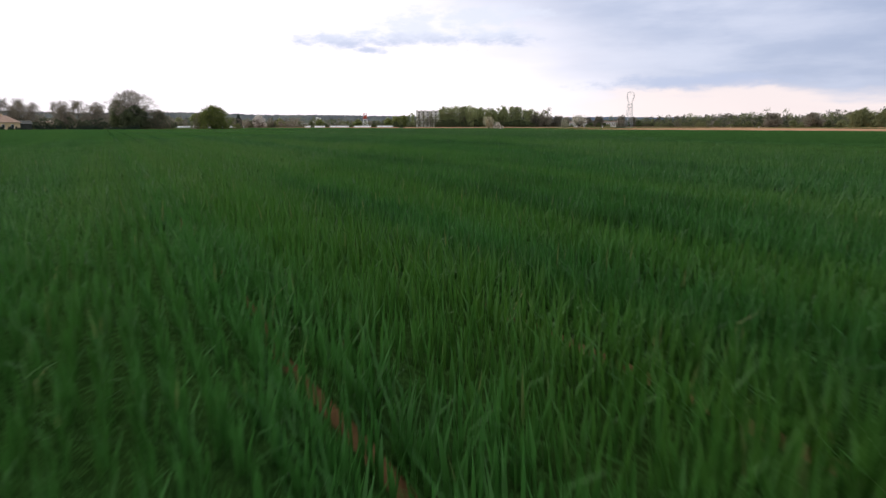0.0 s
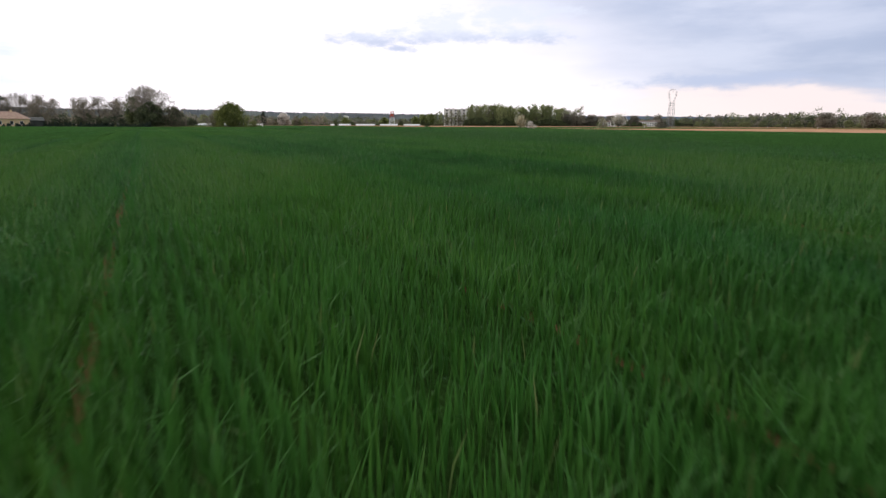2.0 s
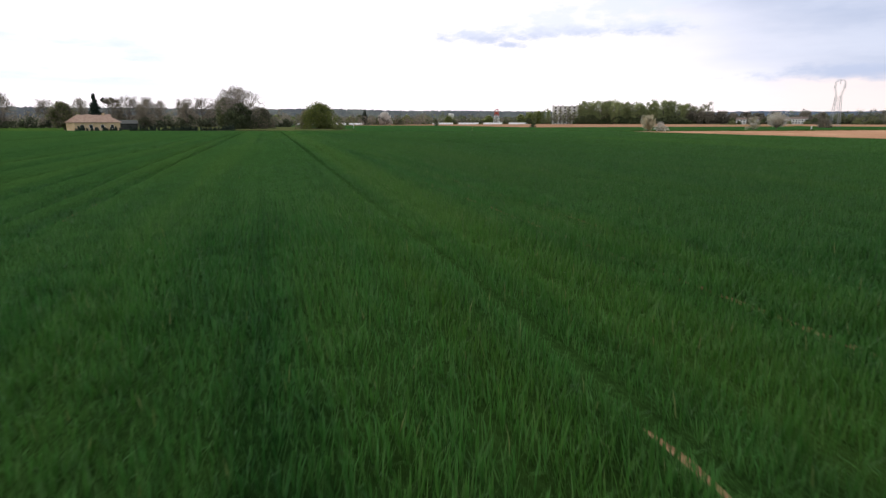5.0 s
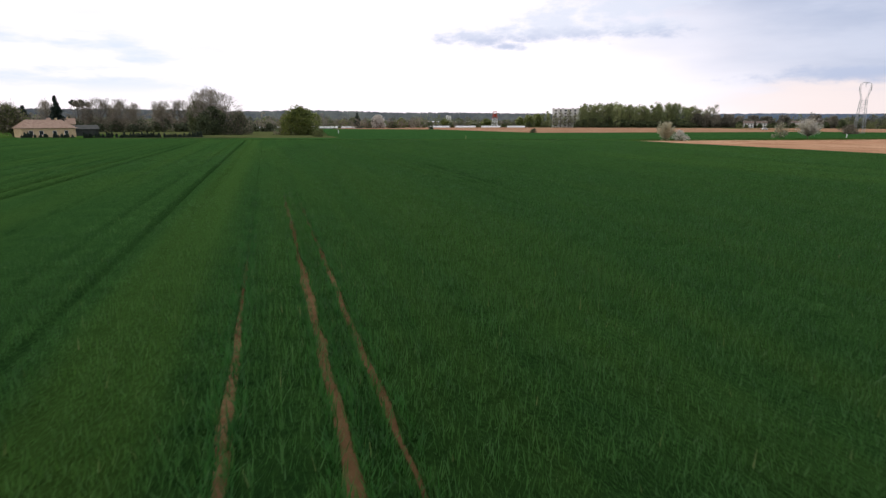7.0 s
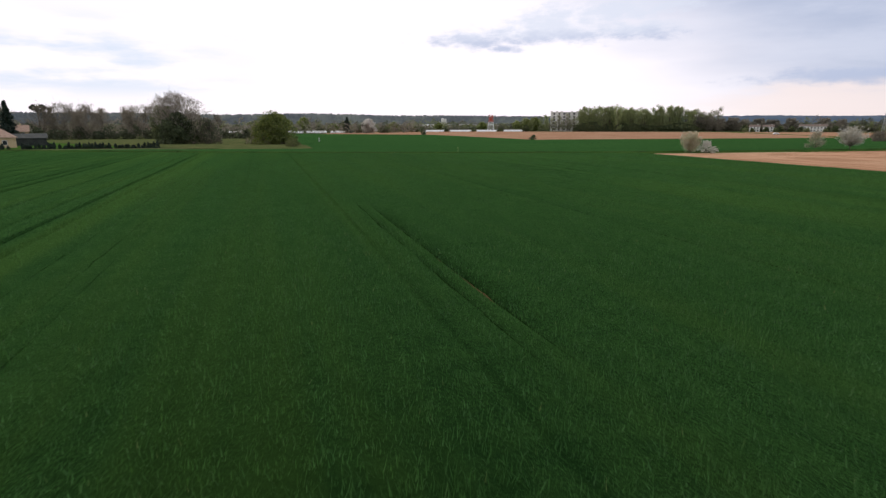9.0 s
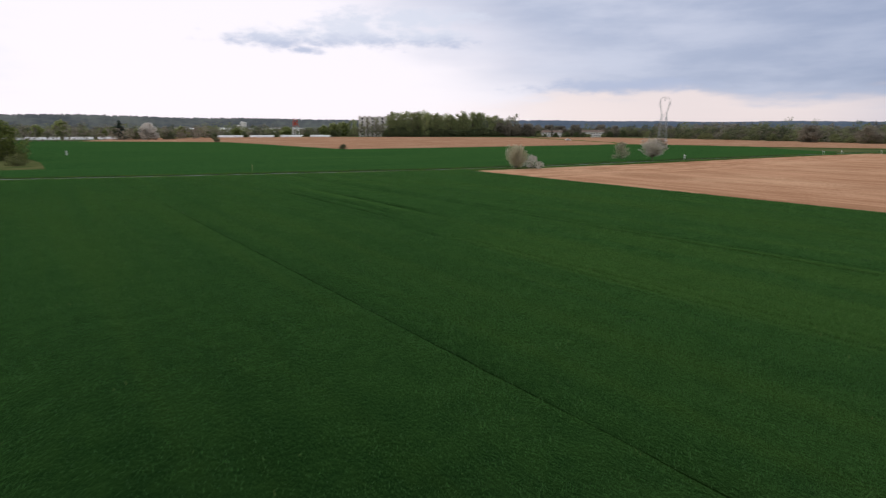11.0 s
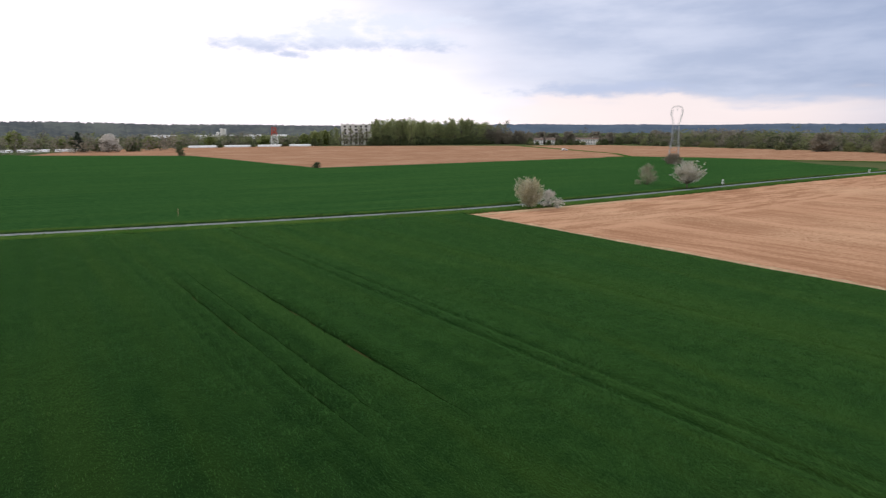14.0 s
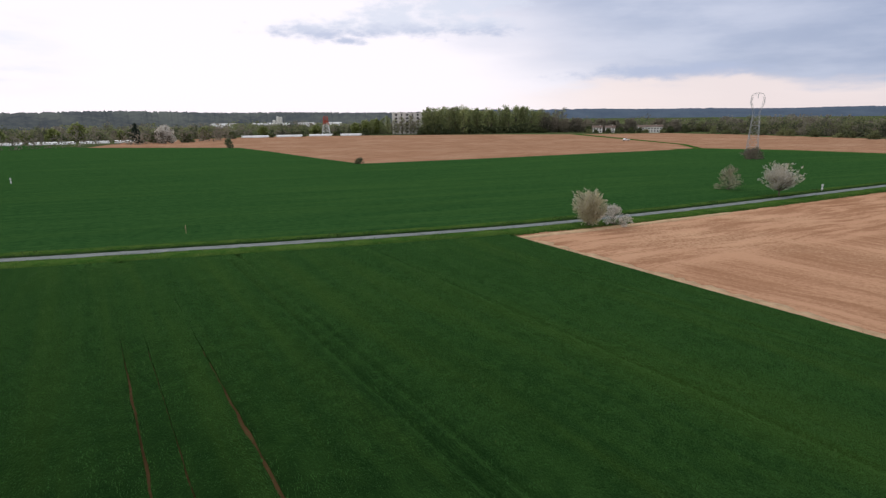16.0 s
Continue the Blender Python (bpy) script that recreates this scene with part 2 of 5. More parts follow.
TILLED_FAR = soil_material("far_tilled_soil", (0.275, 0.148, 0.088), (0.405, 0.238, 0.148), (0.45, 0.285, 0.185))
VERGE = plain("verge_grass", (0.028, 0.080, 0.014), (0.075, 0.128, 0.028), 0.35, 0.85, 0, 0.05, 0.0)
MEADOW = plain("dry_meadow", (0.058, 0.082, 0.028), (0.122, 0.124, 0.052), 0.2, 0.9, 0, 0.05, 0.0)
LAND = plain("land", (0.05, 0.085, 0.03), (0.11, 0.12, 0.055), 0.02, 0.9, 0, 0.0, 0.0)
DITCH = plain("rank_ditch_grass", (0.012, 0.032, 0.010), (0.032, 0.062, 0.020), 0.5, 0.9, 0, 0.05, 0.0)
ROAD = plain("worn_asphalt", (0.140, 0.165, 0.160), (0.215, 0.240, 0.235), 0.7, 0.85, 0, 0.01)
PALE = plain("dry_grass", (0.43, 0.290, 0.172), (0.56, 0.405, 0.255), 1.2, 0.95, 0, 0.04, 0.0)
BARK = plain("bark", (0.10, 0.080, 0.062), (0.19, 0.16, 0.13), 3.0, 0.9, 0, 0.02)
# Both ridges carry distance haze in their base colour: bluer and lighter than forest.
HILL = plain("hazed_hill_forest", (0.052, 0.064, 0.076), (0.112, 0.128, 0.118), 0.012, 0.95)
HILL_FAR = plain("hazed_far_hill_forest", (0.060, 0.090, 0.135), (0.085, 0.120, 0.165), 0.01, 0.95)
GREEN_LEAF = leaf_material("spring_leaf", (0.085, 0.110, 0.045), (0.180, 0.200, 0.080), (0.25, 0.26, 0.12), 0.5)
DARK_LEAF = leaf_material("ivy_leaf", (0.075, 0.100, 0.056), (0.150, 0.175, 0.090), (0.20, 0.22, 0.11), 0.45)
LIME_LEAF = leaf_material("fresh_leaf", (0.110, 0.145, 0.035), (0.20, 0.235, 0.060), (0.27, 0.29, 0.09), 0.5)
TWIG_LEAF = leaf_material("budding_twig", (0.150, 0.130, 0.105), (0.28, 0.245, 0.19), (0.36, 0.33, 0.24), 0.5)
NEEDLE = leaf_material("needle", (0.026, 0.042, 0.036), (0.056, 0.078, 0.060), (0.07, 0.095, 0.07), 0.25)
BLOSSOM = leaf_material("blossom", (0.56, 0.53, 0.47), (0.76, 0.73, 0.68), (0.88, 0.86, 0.84), 0.5)
BROWN_TWIG = leaf_material("brown_twig", (0.41, 0.385, 0.245), (0.58, 0.545, 0.385), (0.78, 0.75, 0.65), 0.5)
POPLAR_LEAF = leaf_material("poplar_leaf", (0.200, 0.245, 0.115), (0.40, 0.445, 0.200), (0.48, 0.51, 0.26), 0.58)
OAK_TWIG = leaf_material("oak_twig", (0.20, 0.175, 0.155), (0.36, 0.32, 0.27), (0.44, 0.40, 0.33), 0.5)
# green and brown far crowns are lightened in colour to imitate haze
FAR_GREEN = leaf_material("hazed_green_crown", (0.110, 0.132, 0.070), (0.245, 0.266, 0.130), (0.245, 0.266, 0.130), 0.5, 0.08)
FAR_TWIG = leaf_material("hazed_brown_crown", (0.128, 0.120, 0.098), (0.290, 0.262, 0.205), (0.290, 0.262, 0.205), 0.5, 0.08)
FAR_DARK = leaf_material("far_dark_hedge", (0.040, 0.055, 0.036), (0.105, 0.120, 0.070), (0.105, 0.120, 0.070), 0.4, 0.08)
RENDER_WALL = plain("cream_render", (0.55, 0.40, 0.24), (0.66, 0.50, 0.32), 0.8, 0.85)
WHITE_WALL = plain("white_render", (0.66, 0.64, 0.62), (0.80, 0.79, 0.77), 0.5, 0.8)
TILE = plain("roof_tile", (0.27, 0.175, 0.13), (0.42, 0.30, 0.23), 1.5, 0.85, 0, 0.03)
PANE = plain("window_glass", (0.02, 0.025, 0.03), (0.05, 0.055, 0.06), 0.5, 0.12, 0.0, 0.0, 0.5)
STEEL = plain("galvanised_steel", (0.36, 0.36, 0.38), (0.48, 0.48, 0.50), 0.8, 0.6, 0.3)
DARK_TILE = plain("dark_roof_tile", (0.13, 0.095, 0.08), (0.21, 0.16, 0.135), 1.5, 0.85, 0, 0.03)
RED_PAINT = plain("red_paint", (0.42, 0.06, 0.035), (0.52, 0.09, 0.05), 0.8, 0.6)
WHITE_PAINT = plain("white_paint", (0.74, 0.74, 0.74), (0.82, 0.82, 0.82), 0.8, 0.5)
FILM = plain("greenhouse_film", (0.68, 0.69, 0.70), (0.82, 0.83, 0.84), 0.3, 0.35)
DARK_PAINT = plain("dark_cladding", (0.03, 0.035, 0.035), (0.06, 0.065, 0.06), 0.7, 0.7)
RUBBER = plain("rubber", (0.015, 0.015, 0.015), (0.03, 0.03, 0.03), 3, 0.9)


# ---- mesh helpers ----
def mesh_object(name, verts, faces, mat, parent=None, label="", smooth=False):
    """One mesh object from vertex and face lists; faces may mix three and four corners."""
    me = bpy.data.meshes.new(name)
    verts = np.asarray(verts, np.float32)
    if isinstance(faces, np.ndarray):
        counts = np.full(len(faces), faces.shape[1], np.int32)
        flat = faces.astype(np.int32).ravel()
    else:
        counts = np.array([len(f) for f in faces], np.int32)
        flat = np.fromiter((i for f in faces for i in f), np.int32)
    me.vertices.add(len(verts))
    me.vertices.foreach_set("co", verts.ravel())
    me.loops.add(len(flat))
    me.loops.foreach_set("vertex_index", flat)
    me.polygons.add(len(counts))
    me.polygons.foreach_set("loop_start", np.r_[0, np.cumsum(counts)[:-1]].astype(np.int32))
    me.polygons.foreach_set("loop_total", counts)
    if smooth:
        me.polygons.foreach_set("use_smooth", np.ones(len(counts), bool))
    me.update(calc_edges=True)
    me.validate()
    me.materials.append(mat)
    ob = new(name, me)
    if parent:
        ob.parent = parent
    if label:
        tagged(ob, label)
    return ob


def part(name, bm, mat, parent, label=""):
    me = bpy.data.meshes.new(name)
    bm.to_mesh(me)
    bm.free()
    me.materials.append(mat)
    ob = new(name, me)
    if parent:
        ob.parent = parent
    if label:
        tagged(ob, label)
    return ob


def thing(name, m, label, category, group=""):
    ob = new(name)
    ob.matrix_basis = m
    ob.empty_display_size = 0.3
    return tagged(ob, label, category, group)


def box(bm, lo, hi, bevel=0.0):
    lo, hi = Vector(lo), Vector(hi)
    made = bmesh.ops.create_cube(bm, size=1, matrix=Matrix.LocRotScale((lo + hi) / 2, None, hi - lo))
    if bevel:
        edges = {e for v in made["verts"] for e in v.link_edges}
        bmesh.ops.bevel(bm, geom=list(edges), offset=bevel, segments=2, affect="EDGES")
    return bm


def bar(bm, a, b, r):
    """A square bar from a to b."""
    a, b = Vector(a), Vector(b)
    d = b - a
    turn = d.to_track_quat("Z", "Y")
    bmesh.ops.create_cube(bm, size=1, matrix=Matrix.LocRotScale((a + b) / 2, turn, (r, r, d.length)))
    return bm


def tube(V, F, a, b, ra, rb, n=5):
    """Adds a tapered tube to vertex and face lists."""
    a, b = Vector(a), Vector(b)
    q = (b - a).to_track_quat("Z", "Y")
    k = len(V)
    for p, r in ((a, ra), (b, rb)):
        for i in range(n):
            V.append(tuple(p + q @ Vector((r * math.cos(6.2832 * i / n), r * math.sin(6.2832 * i / n), 0))))
    for i in range(n):
        j = (i + 1) % n
        F.append((k + i, k + j, k + n + j, k + n + i))


def leaf_cards(rng, centres, radii, counts, size, flatten=0.8, upright=0.0, slim=0.55, root=None):
    """Leaves as small folded diamonds scattered round clump centres; root: they point away from that place. Returns vertices and faces."""
    centres, radii = np.repeat(np.asarray(centres, float), counts, 0), np.repeat(np.asarray(radii, float), counts)
    n = len(centres)
    d = rng.normal(size=(n, 3))
    d /= np.linalg.norm(d, axis=1)[:, None]
    d *= (rng.random(n) ** 0.45)[:, None]
    d[:, 2] *= flatten
    p = centres + d * radii[:, None]
    a = rng.normal(size=(n, 3))
    a[:, 2] += upright * 2.5
    if root is not None:
        away = p - np.asarray(root)
        a = away / np.linalg.norm(away, axis=1)[:, None] * 2.2 + rng.normal(size=(n, 3)) * 0.75
    a /= np.linalg.norm(a, axis=1)[:, None]
    b = np.cross(a, rng.normal(size=(n, 3)))
    b /= np.linalg.norm(b, axis=1)[:, None]
    c = np.cross(a, b)
    s = size * (0.6 + 0.8 * rng.random(n))[:, None]
    V = np.stack([p - a * s, p + b * s * slim + c * s * 0.18, p + a * s, p - b * s * slim + c * s * 0.18], 1).reshape(-1, 3)
    F = np.arange(4 * n).reshape(-1, 4)
    return V, F


# ---- ground ----
def polygon(name, pts, z, mat, label, category, kind="structure", step=0.0):
    """A flat piece of land with a thin turned-down rim."""
    bm = bmesh.new()
    top = [bm.verts.new((x, y, z)) for x, y in pts]
    face = bm.faces.new(top)
    low = [bm.verts.new((x, y, z - 0.06)) for x, y in pts]
    n = len(pts)
    for i in range(n):
        bm.faces.new((top[i], low[i], low[(i + 1) % n], top[(i + 1) % n]))
    bmesh.ops.triangulate(bm, faces=[face])
    bmesh.ops.recalc_face_normals(bm, faces=bm.faces)
    ob = part(name, bm, mat, None)
    return tagged(ob, label, category, kind=kind)


def ground_sheet():
    rings = [0, 120, 300, 600, 1000, 1600, 2600, 4600]
    V, F = [(0, 0, 0)], []
    n = 72
    for r in rings[1:]:
        V += [(r * math.cos(6.283185 * i / n), r * math.sin(6.283185 * i / n), -0.02) for i in range(n)]
    V[0] = (0, 0, -0.02)
    F += [(0, 1 + i, 1 + (i + 1) % n) for i in range(n)]
    for k in range(len(rings) - 2):
        o = 1 + k * n
        F += [(o + i, o + n + i, o + n + (i + 1) % n, o + (i + 1) % n) for i in range(n)]
    return tagged(mesh_object("ground", V, F, LAND), "flat farmland with patchy spring grass", "ground", kind="structure")


ground_sheet()

U = Vector((-math.sin(TILT), math.cos(TILT)))     # along the tramlines
N = Vector((math.cos(TILT), math.sin(TILT)))      # across them


def su(s, u):
    return N.x * s + U.x * u, N.y * s + U.y * u


# the road's near and far edge, west to east
ROAD_NEAR = [(-260, 44), (-180, 46), (-120, 49), (-80, 52.6), (-46.6, 58.7), (-29.5, 62.6), (-9.8, 67.4), (13.0, 74.0), (31.4, 81.2), (48.4, 88.8), (77.4, 103.0), (97.2, 112.8), (136, 131), (172, 146.5), (215, 162), (262, 176)]


def offset_line(line, d):
    out = []
    for i, p in enumerate(line):
        a, b = Vector(line[max(i - 1, 0)]), Vector(line[min(i + 1, len(line) - 1)])
        t = (b - a).normalized()
        out.append((p[0] - t.y * d, p[1] + t.x * d))
    return out


def finer(line, step):
    """Points along a smooth curve through the given ones."""
    out = []
    for i in range(len(line) - 1):
        p0, p1, p2, p3 = (Vector(line[min(max(k, 0), len(line) - 1)]) for k in (i - 1, i, i + 1, i + 2))
        n = max(1, int((p2 - p1).length / step))
        for k in range(n):
            t = k / n
            out.append(tuple(0.5 * (2 * p1 + (p2 - p0) * t + (2 * p0 - 5 * p1 + 4 * p2 - p3) * t * t + (3 * p1 - p0 - 3 * p2 + p3) * t ** 3)))
    return out + [tuple(line[-1])]


def ribbon(name, left, right, z0, z1, mat, label, category, crown=0.0, wob=0.0, seed=1):
    """A strip of ground between two lines, with thickness and a slight crown."""
    rng = np.random.default_rng(seed)
    V, F = [], []
    for (a, b) in zip(left, right):
        a, b = Vector(a), Vector(b)
        w = (b - a)
        a2, b2 = a - w * wob * rng.random(), b + w * wob * rng.random()
        m = (a2 + b2) / 2
        V += [(a2.x, a2.y, z0), (a2.x, a2.y, z1), (m.x, m.y, z1 + crown), (b2.x, b2.y, z1), (b2.x, b2.y, z0)]
    for i in range(len(left) - 1):
        F += [(5 * i + k, 5 * i + k + 1, 5 * i + k + 6, 5 * i + k + 5) for k in range(4)]
    return tagged(mesh_object(name, V, F, mat), label, category, kind="structure")


near = finer(ROAD_NEAR, 1.2)
ribbon("road", offset_line(near, 2.7), near, -0.02, 0.05, ROAD, "narrow grey asphalt farm road between the fields", "road", 0.03, 0.035)
ribbon("verge_south", near, offset_line(near, -3.4), -0.015, 0.19, VERGE, "yellow-green grass verge beside the farm road", "verge", 0.12, 0.10, 3)
ribbon("ditch", offset_line(near, 3.5), offset_line(near, 2.75), -0.015, 0.10, DITCH, "dark rank grass in the shallow ditch beside the road", "ditch", 0.10, 0.15, 6)
ribbon("verge_north", offset_line(near, 5.6), offset_line(near, 3.5), -0.015, 0.12, VERGE, "rough grass verge on the far side of the road", "verge", 0.12, 0.10, 4)

EDGE_A, EDGE_B = Vector((13.1, 68.7)), Vector((56.2, -5.7))     # side of the wheat along the tilled field
EDGE_D = (EDGE_B - EDGE_A).normalized()
FAR_EDGE = EDGE_A + EDGE_D * 420

# soil under the wheat, tilled field, far fields
polygon("wheat_soil", [(-260, 40), (-120, 45.4), (-80, 49), (-46.6, 55), (-29.5, 59), (-9.8, 63.8), (7, 68.1), tuple(EDGE_A), tuple(FAR_EDGE), (-60, -360), (-300, -250)], 0.012, SOIL, "reddish bare soil showing in wheel tracks", "soil")


def tilled_field():
    """Tilled soil as a fine sheet with low, bent furrows."""
    rng = np.random.default_rng(5)
    x0, x1, y0, y1, st = 5, 175, -190, 146, 0.9
    xs, ys = np.arange(x0, x1, st), np.arange(y0, y1, st)
    X, Y = np.meshgrid(xs, ys, indexing="ij")
    road_y = np.interp(X, [p[0] for p in near], [p[1] for p in near])
    edge_x = EDGE_A.x + (EDGE_A.y - Y) * (EDGE_B.x - EDGE_A.x) / (EDGE_A.y - EDGE_B.y)
    right = np.interp(Y, [-190, 40, 85, 134], [140 + 28, 166, 171.5, 171.8])
    inside = (Y < road_y - 1.2) & (X > edge_x + 0.3) & (X < right)
    S, T = X * N.x + Y * N.y, X * U.x + Y * U.y
    bend = 5 * np.sin(T * 0.035 + 0.6) + 2.5 * np.sin(T * 0.09 + S * 0.02)
    Z = 0.05 + 0.028 * np.sin((S + bend) * 2.1) + 0.03 * np.sin((S + 1.3 * bend) * 0.7) + 0.01 * rng.random(X.shape)
    idx = -np.ones(X.shape, int)
    idx[inside] = np.arange(inside.sum())
    V = np.stack([X[inside], Y[inside], Z[inside]], 1)
    a, b, c, d = idx[:-1, :-1], idx[1:, :-1], idx[1:, 1:], idx[:-1, 1:]
    ok = (a >= 0) & (b >= 0) & (c >= 0) & (d >= 0)
    F = np.stack([a[ok], b[ok], c[ok], d[ok]], 1)
    return tagged(mesh_object("tilled_field", V, F, TILLED, smooth=True), "pale reddish-brown tilled field with curved harrow lines", "field", kind="structure")


tilled_field()
# dry strip along the edge of the tilled field
edge_line = [tuple(EDGE_A + EDGE_D * (k * 0.6)) for k in range(0, 420)]
ribbon("field_margin", edge_line, [(x - 0.15 + 1.1 * min(1, 0.15 * i), y + 0.65 * min(1, 0.15 * i)) for i, (x, y) in enumerate(edge_line)], -0.01, 0.10, PALE, "straw-coloured dry grass strip along the field edge", "field margin", 0.05, 0.9, 7)
tip = [(8, 67.5), (13.0, 69.0), (22, 72.8), (34, 78.2), (50, 86.0)]
ribbon("field_corner", finer(tip, 1.5), offset_line(finer(tip, 1.5), -1.3), -0.01, 0.09, PALE, "straw-coloured dry grass at the field corner", "field margin", 0.05, 0.3, 8)

NORTH = offset_line(finer(ROAD_NEAR, 8.0), 5.4)
NORTH = [p for p in NORTH if -160 < p[0] < 168]
polygon("far_wheat_field", NORTH + [(171, 158), (167, 176), (174, 209), (155, 236), (128, 254), (113, 251), (70, 232), (31, 214), (0, 201), (-23, 192), (-45, 223), (-80, 276), (-106, 312), (-150, 322), (-203, 332), (-300, 394), (-305, 376), (-226, 262), (-151, 181), (-92, 104), (-77, 80)], 0.14, CROP_FAR, "even dark green young wheat field beyond the road", "field")
polygon("far_tilled_field", [(-23, 192), (0, 201), (31, 214), (70, 232), (113, 251), (126, 262), (134, 297), (120, 480), (60, 500), (-30, 508), (-110, 512), (-160, 500), (-222, 420), (-203, 332), (-150, 322), (-106, 312), (-80, 276), (-45, 223)], 0.06, TILLED_FAR, "reddish-brown tilled field in front of the wood", "field")
polygon("east_tilled_field", [(130, 262), (155, 238), (178, 210), (240, 175), (292, 170), (300, 240), (276, 332), (240, 430), (205, 484), (130, 482), (138, 297)], 0.05, TILLED_FAR, "reddish-brown tilled field before the tree line", "field")
polygon("farm_track", [(126, 262), (130, 262), (138, 297), (130, 482), (120, 480), (134, 297)], 0.10, VERGE, "green farm track between two tilled fields", "track")
polygon("grass_strip", [(113, 251), (128, 254), (155, 236), (174, 209), (232, 172), (240, 175), (178, 213), (157, 240), (129, 259), (112, 256)], 0.15, VERGE, "grass strip between the fields", "verge")
polygon("strip_wheat_field", [(174, 136), (173, 85), (176, 40), (172, -60), (215, -60), (224, 64), (188, 108)], 0.14, CROP_FAR, "narrow strip of dark green young wheat", "field")
polygon("east_field", [(178, 142), (192, 108), (228, 64), (219, -60), (420, -60), (420, 60), (366, 120), (300, 168), (262, 172), (215, 158)], 0.05, TILLED, "pale tilled field before the village trees", "field")
polygon("meadow", [(-75, 75), (-100, 73), (-132, 77), (-160, 90), (-250, 130), (-340, 270), (-400, 480), (-300, 398), (-220, 262), (-146, 181), (-88, 104), (-73, 80)], 0.10, MEADOW, "dry yellow-green meadow round the big trees", "meadow")
polygon("garden_lawn", [(-127, 78), (-178, 49), (-300, 48), (-330, 150), (-250, 132), (-160, 88)], 0.07, VERGE, "garden grass round the houses", "lawn")


# ---- wheat ----
# wheel tracks, by their distance across: (place, width)
TRACKS = [(-97, 0.2), (-95.2, 0.2), (-80.05, 0.28), (-78.45, 0.32), (-76.7, 0.18), (-74.65, 0.32), (-71.7, 0.28), (-68.6, 0.34), (-66.1, 0.10), (-63.95, 0.36), (-62.28, 0.36), (-47.1, 0.25), (-45.25, 0.38), (-44.4, 0.27), (-29.9, 0.22), (-28.9, 0.18), (-14.45, 0.08), (1.5, 0.22), (3.0, 0.20), (6.15, 0.34)]
# older tracks, grown over: hollows in the crop, with their depth
HOLLOWS = {-113: 0.6, -87: 0.6, -57: 0.6, -53.4: 0.7, -51.5: 2.0, -50.0: 0.8, -39.4: 0.5, -38.0: 0.4, -31.65: 0.8, -0.6: 0.35, 0.4: 0.35, 13.3: 0.7, 14.6: 0.5, 28.6: 0.4, 41: 0.3}


def track_open(c, u):
    """How far a wheel track stands open along its way: the crop closes over parts of it."""
    g = 0.72 + 0.75 * noise.noise((c * 3.1, u * 0.16, 1)) + 0.45 * noise.noise((c * 5.3, u * 0.7, 2))
    y = c * N.y + u * U.y
    if -81 < c < -66:
        g *= 0.45 if c > -77 else 0.6
    elif -48 < c < -46:
        g *= min(1.0, max(0.15, (-57 - u) / 9))
    elif -46 < c < -44:
        g *= min(1.0, max(0.08, (u + 96 if c < -45 else u + 79) / 9)) * min(1.0, max(0.1, (-39 - u) / 9))
    elif -31 < c < -28:
        g *= 0.8 * min(1.0, max(0.05, (-12 - u) / 10)) * min(1.0, max(0.05, (u + 48) / 9))
    if c > 0:
        g *= min(1.0, max(0.06, (38 - y) / 15)) * (1.0 if c > 5 else 0.75) * min(1.0, max(0.02, (u - 4) / 9))
    return min(1.25, max(0.03, g))


def wheat_limits(s):
    """Start and end of the wheat along the rows at s, from the field's outline."""
    hi = 140.0
    # north: the road's verge
    for k in range(len(near) - 1):
        p = Vector(near[k])
        q = Vector(near[k + 1])
        a, b = p.dot(N), q.dot(N)
        if min(a, b) <= s <= max(a, b) and abs(b - a) > 1e-6:
            f = (s - a) / (b - a)
            hi = (p + (q - p) * f).dot(U) - 4.2
    return -330.0, hi


def edge_s(u):
    """The field's east side across the rows at u."""
    n = Vector((EDGE_D.y, -EDGE_D.x))
    den = N.dot(n)
    return (EDGE_A.dot(n) - u * U.dot(n)) / den


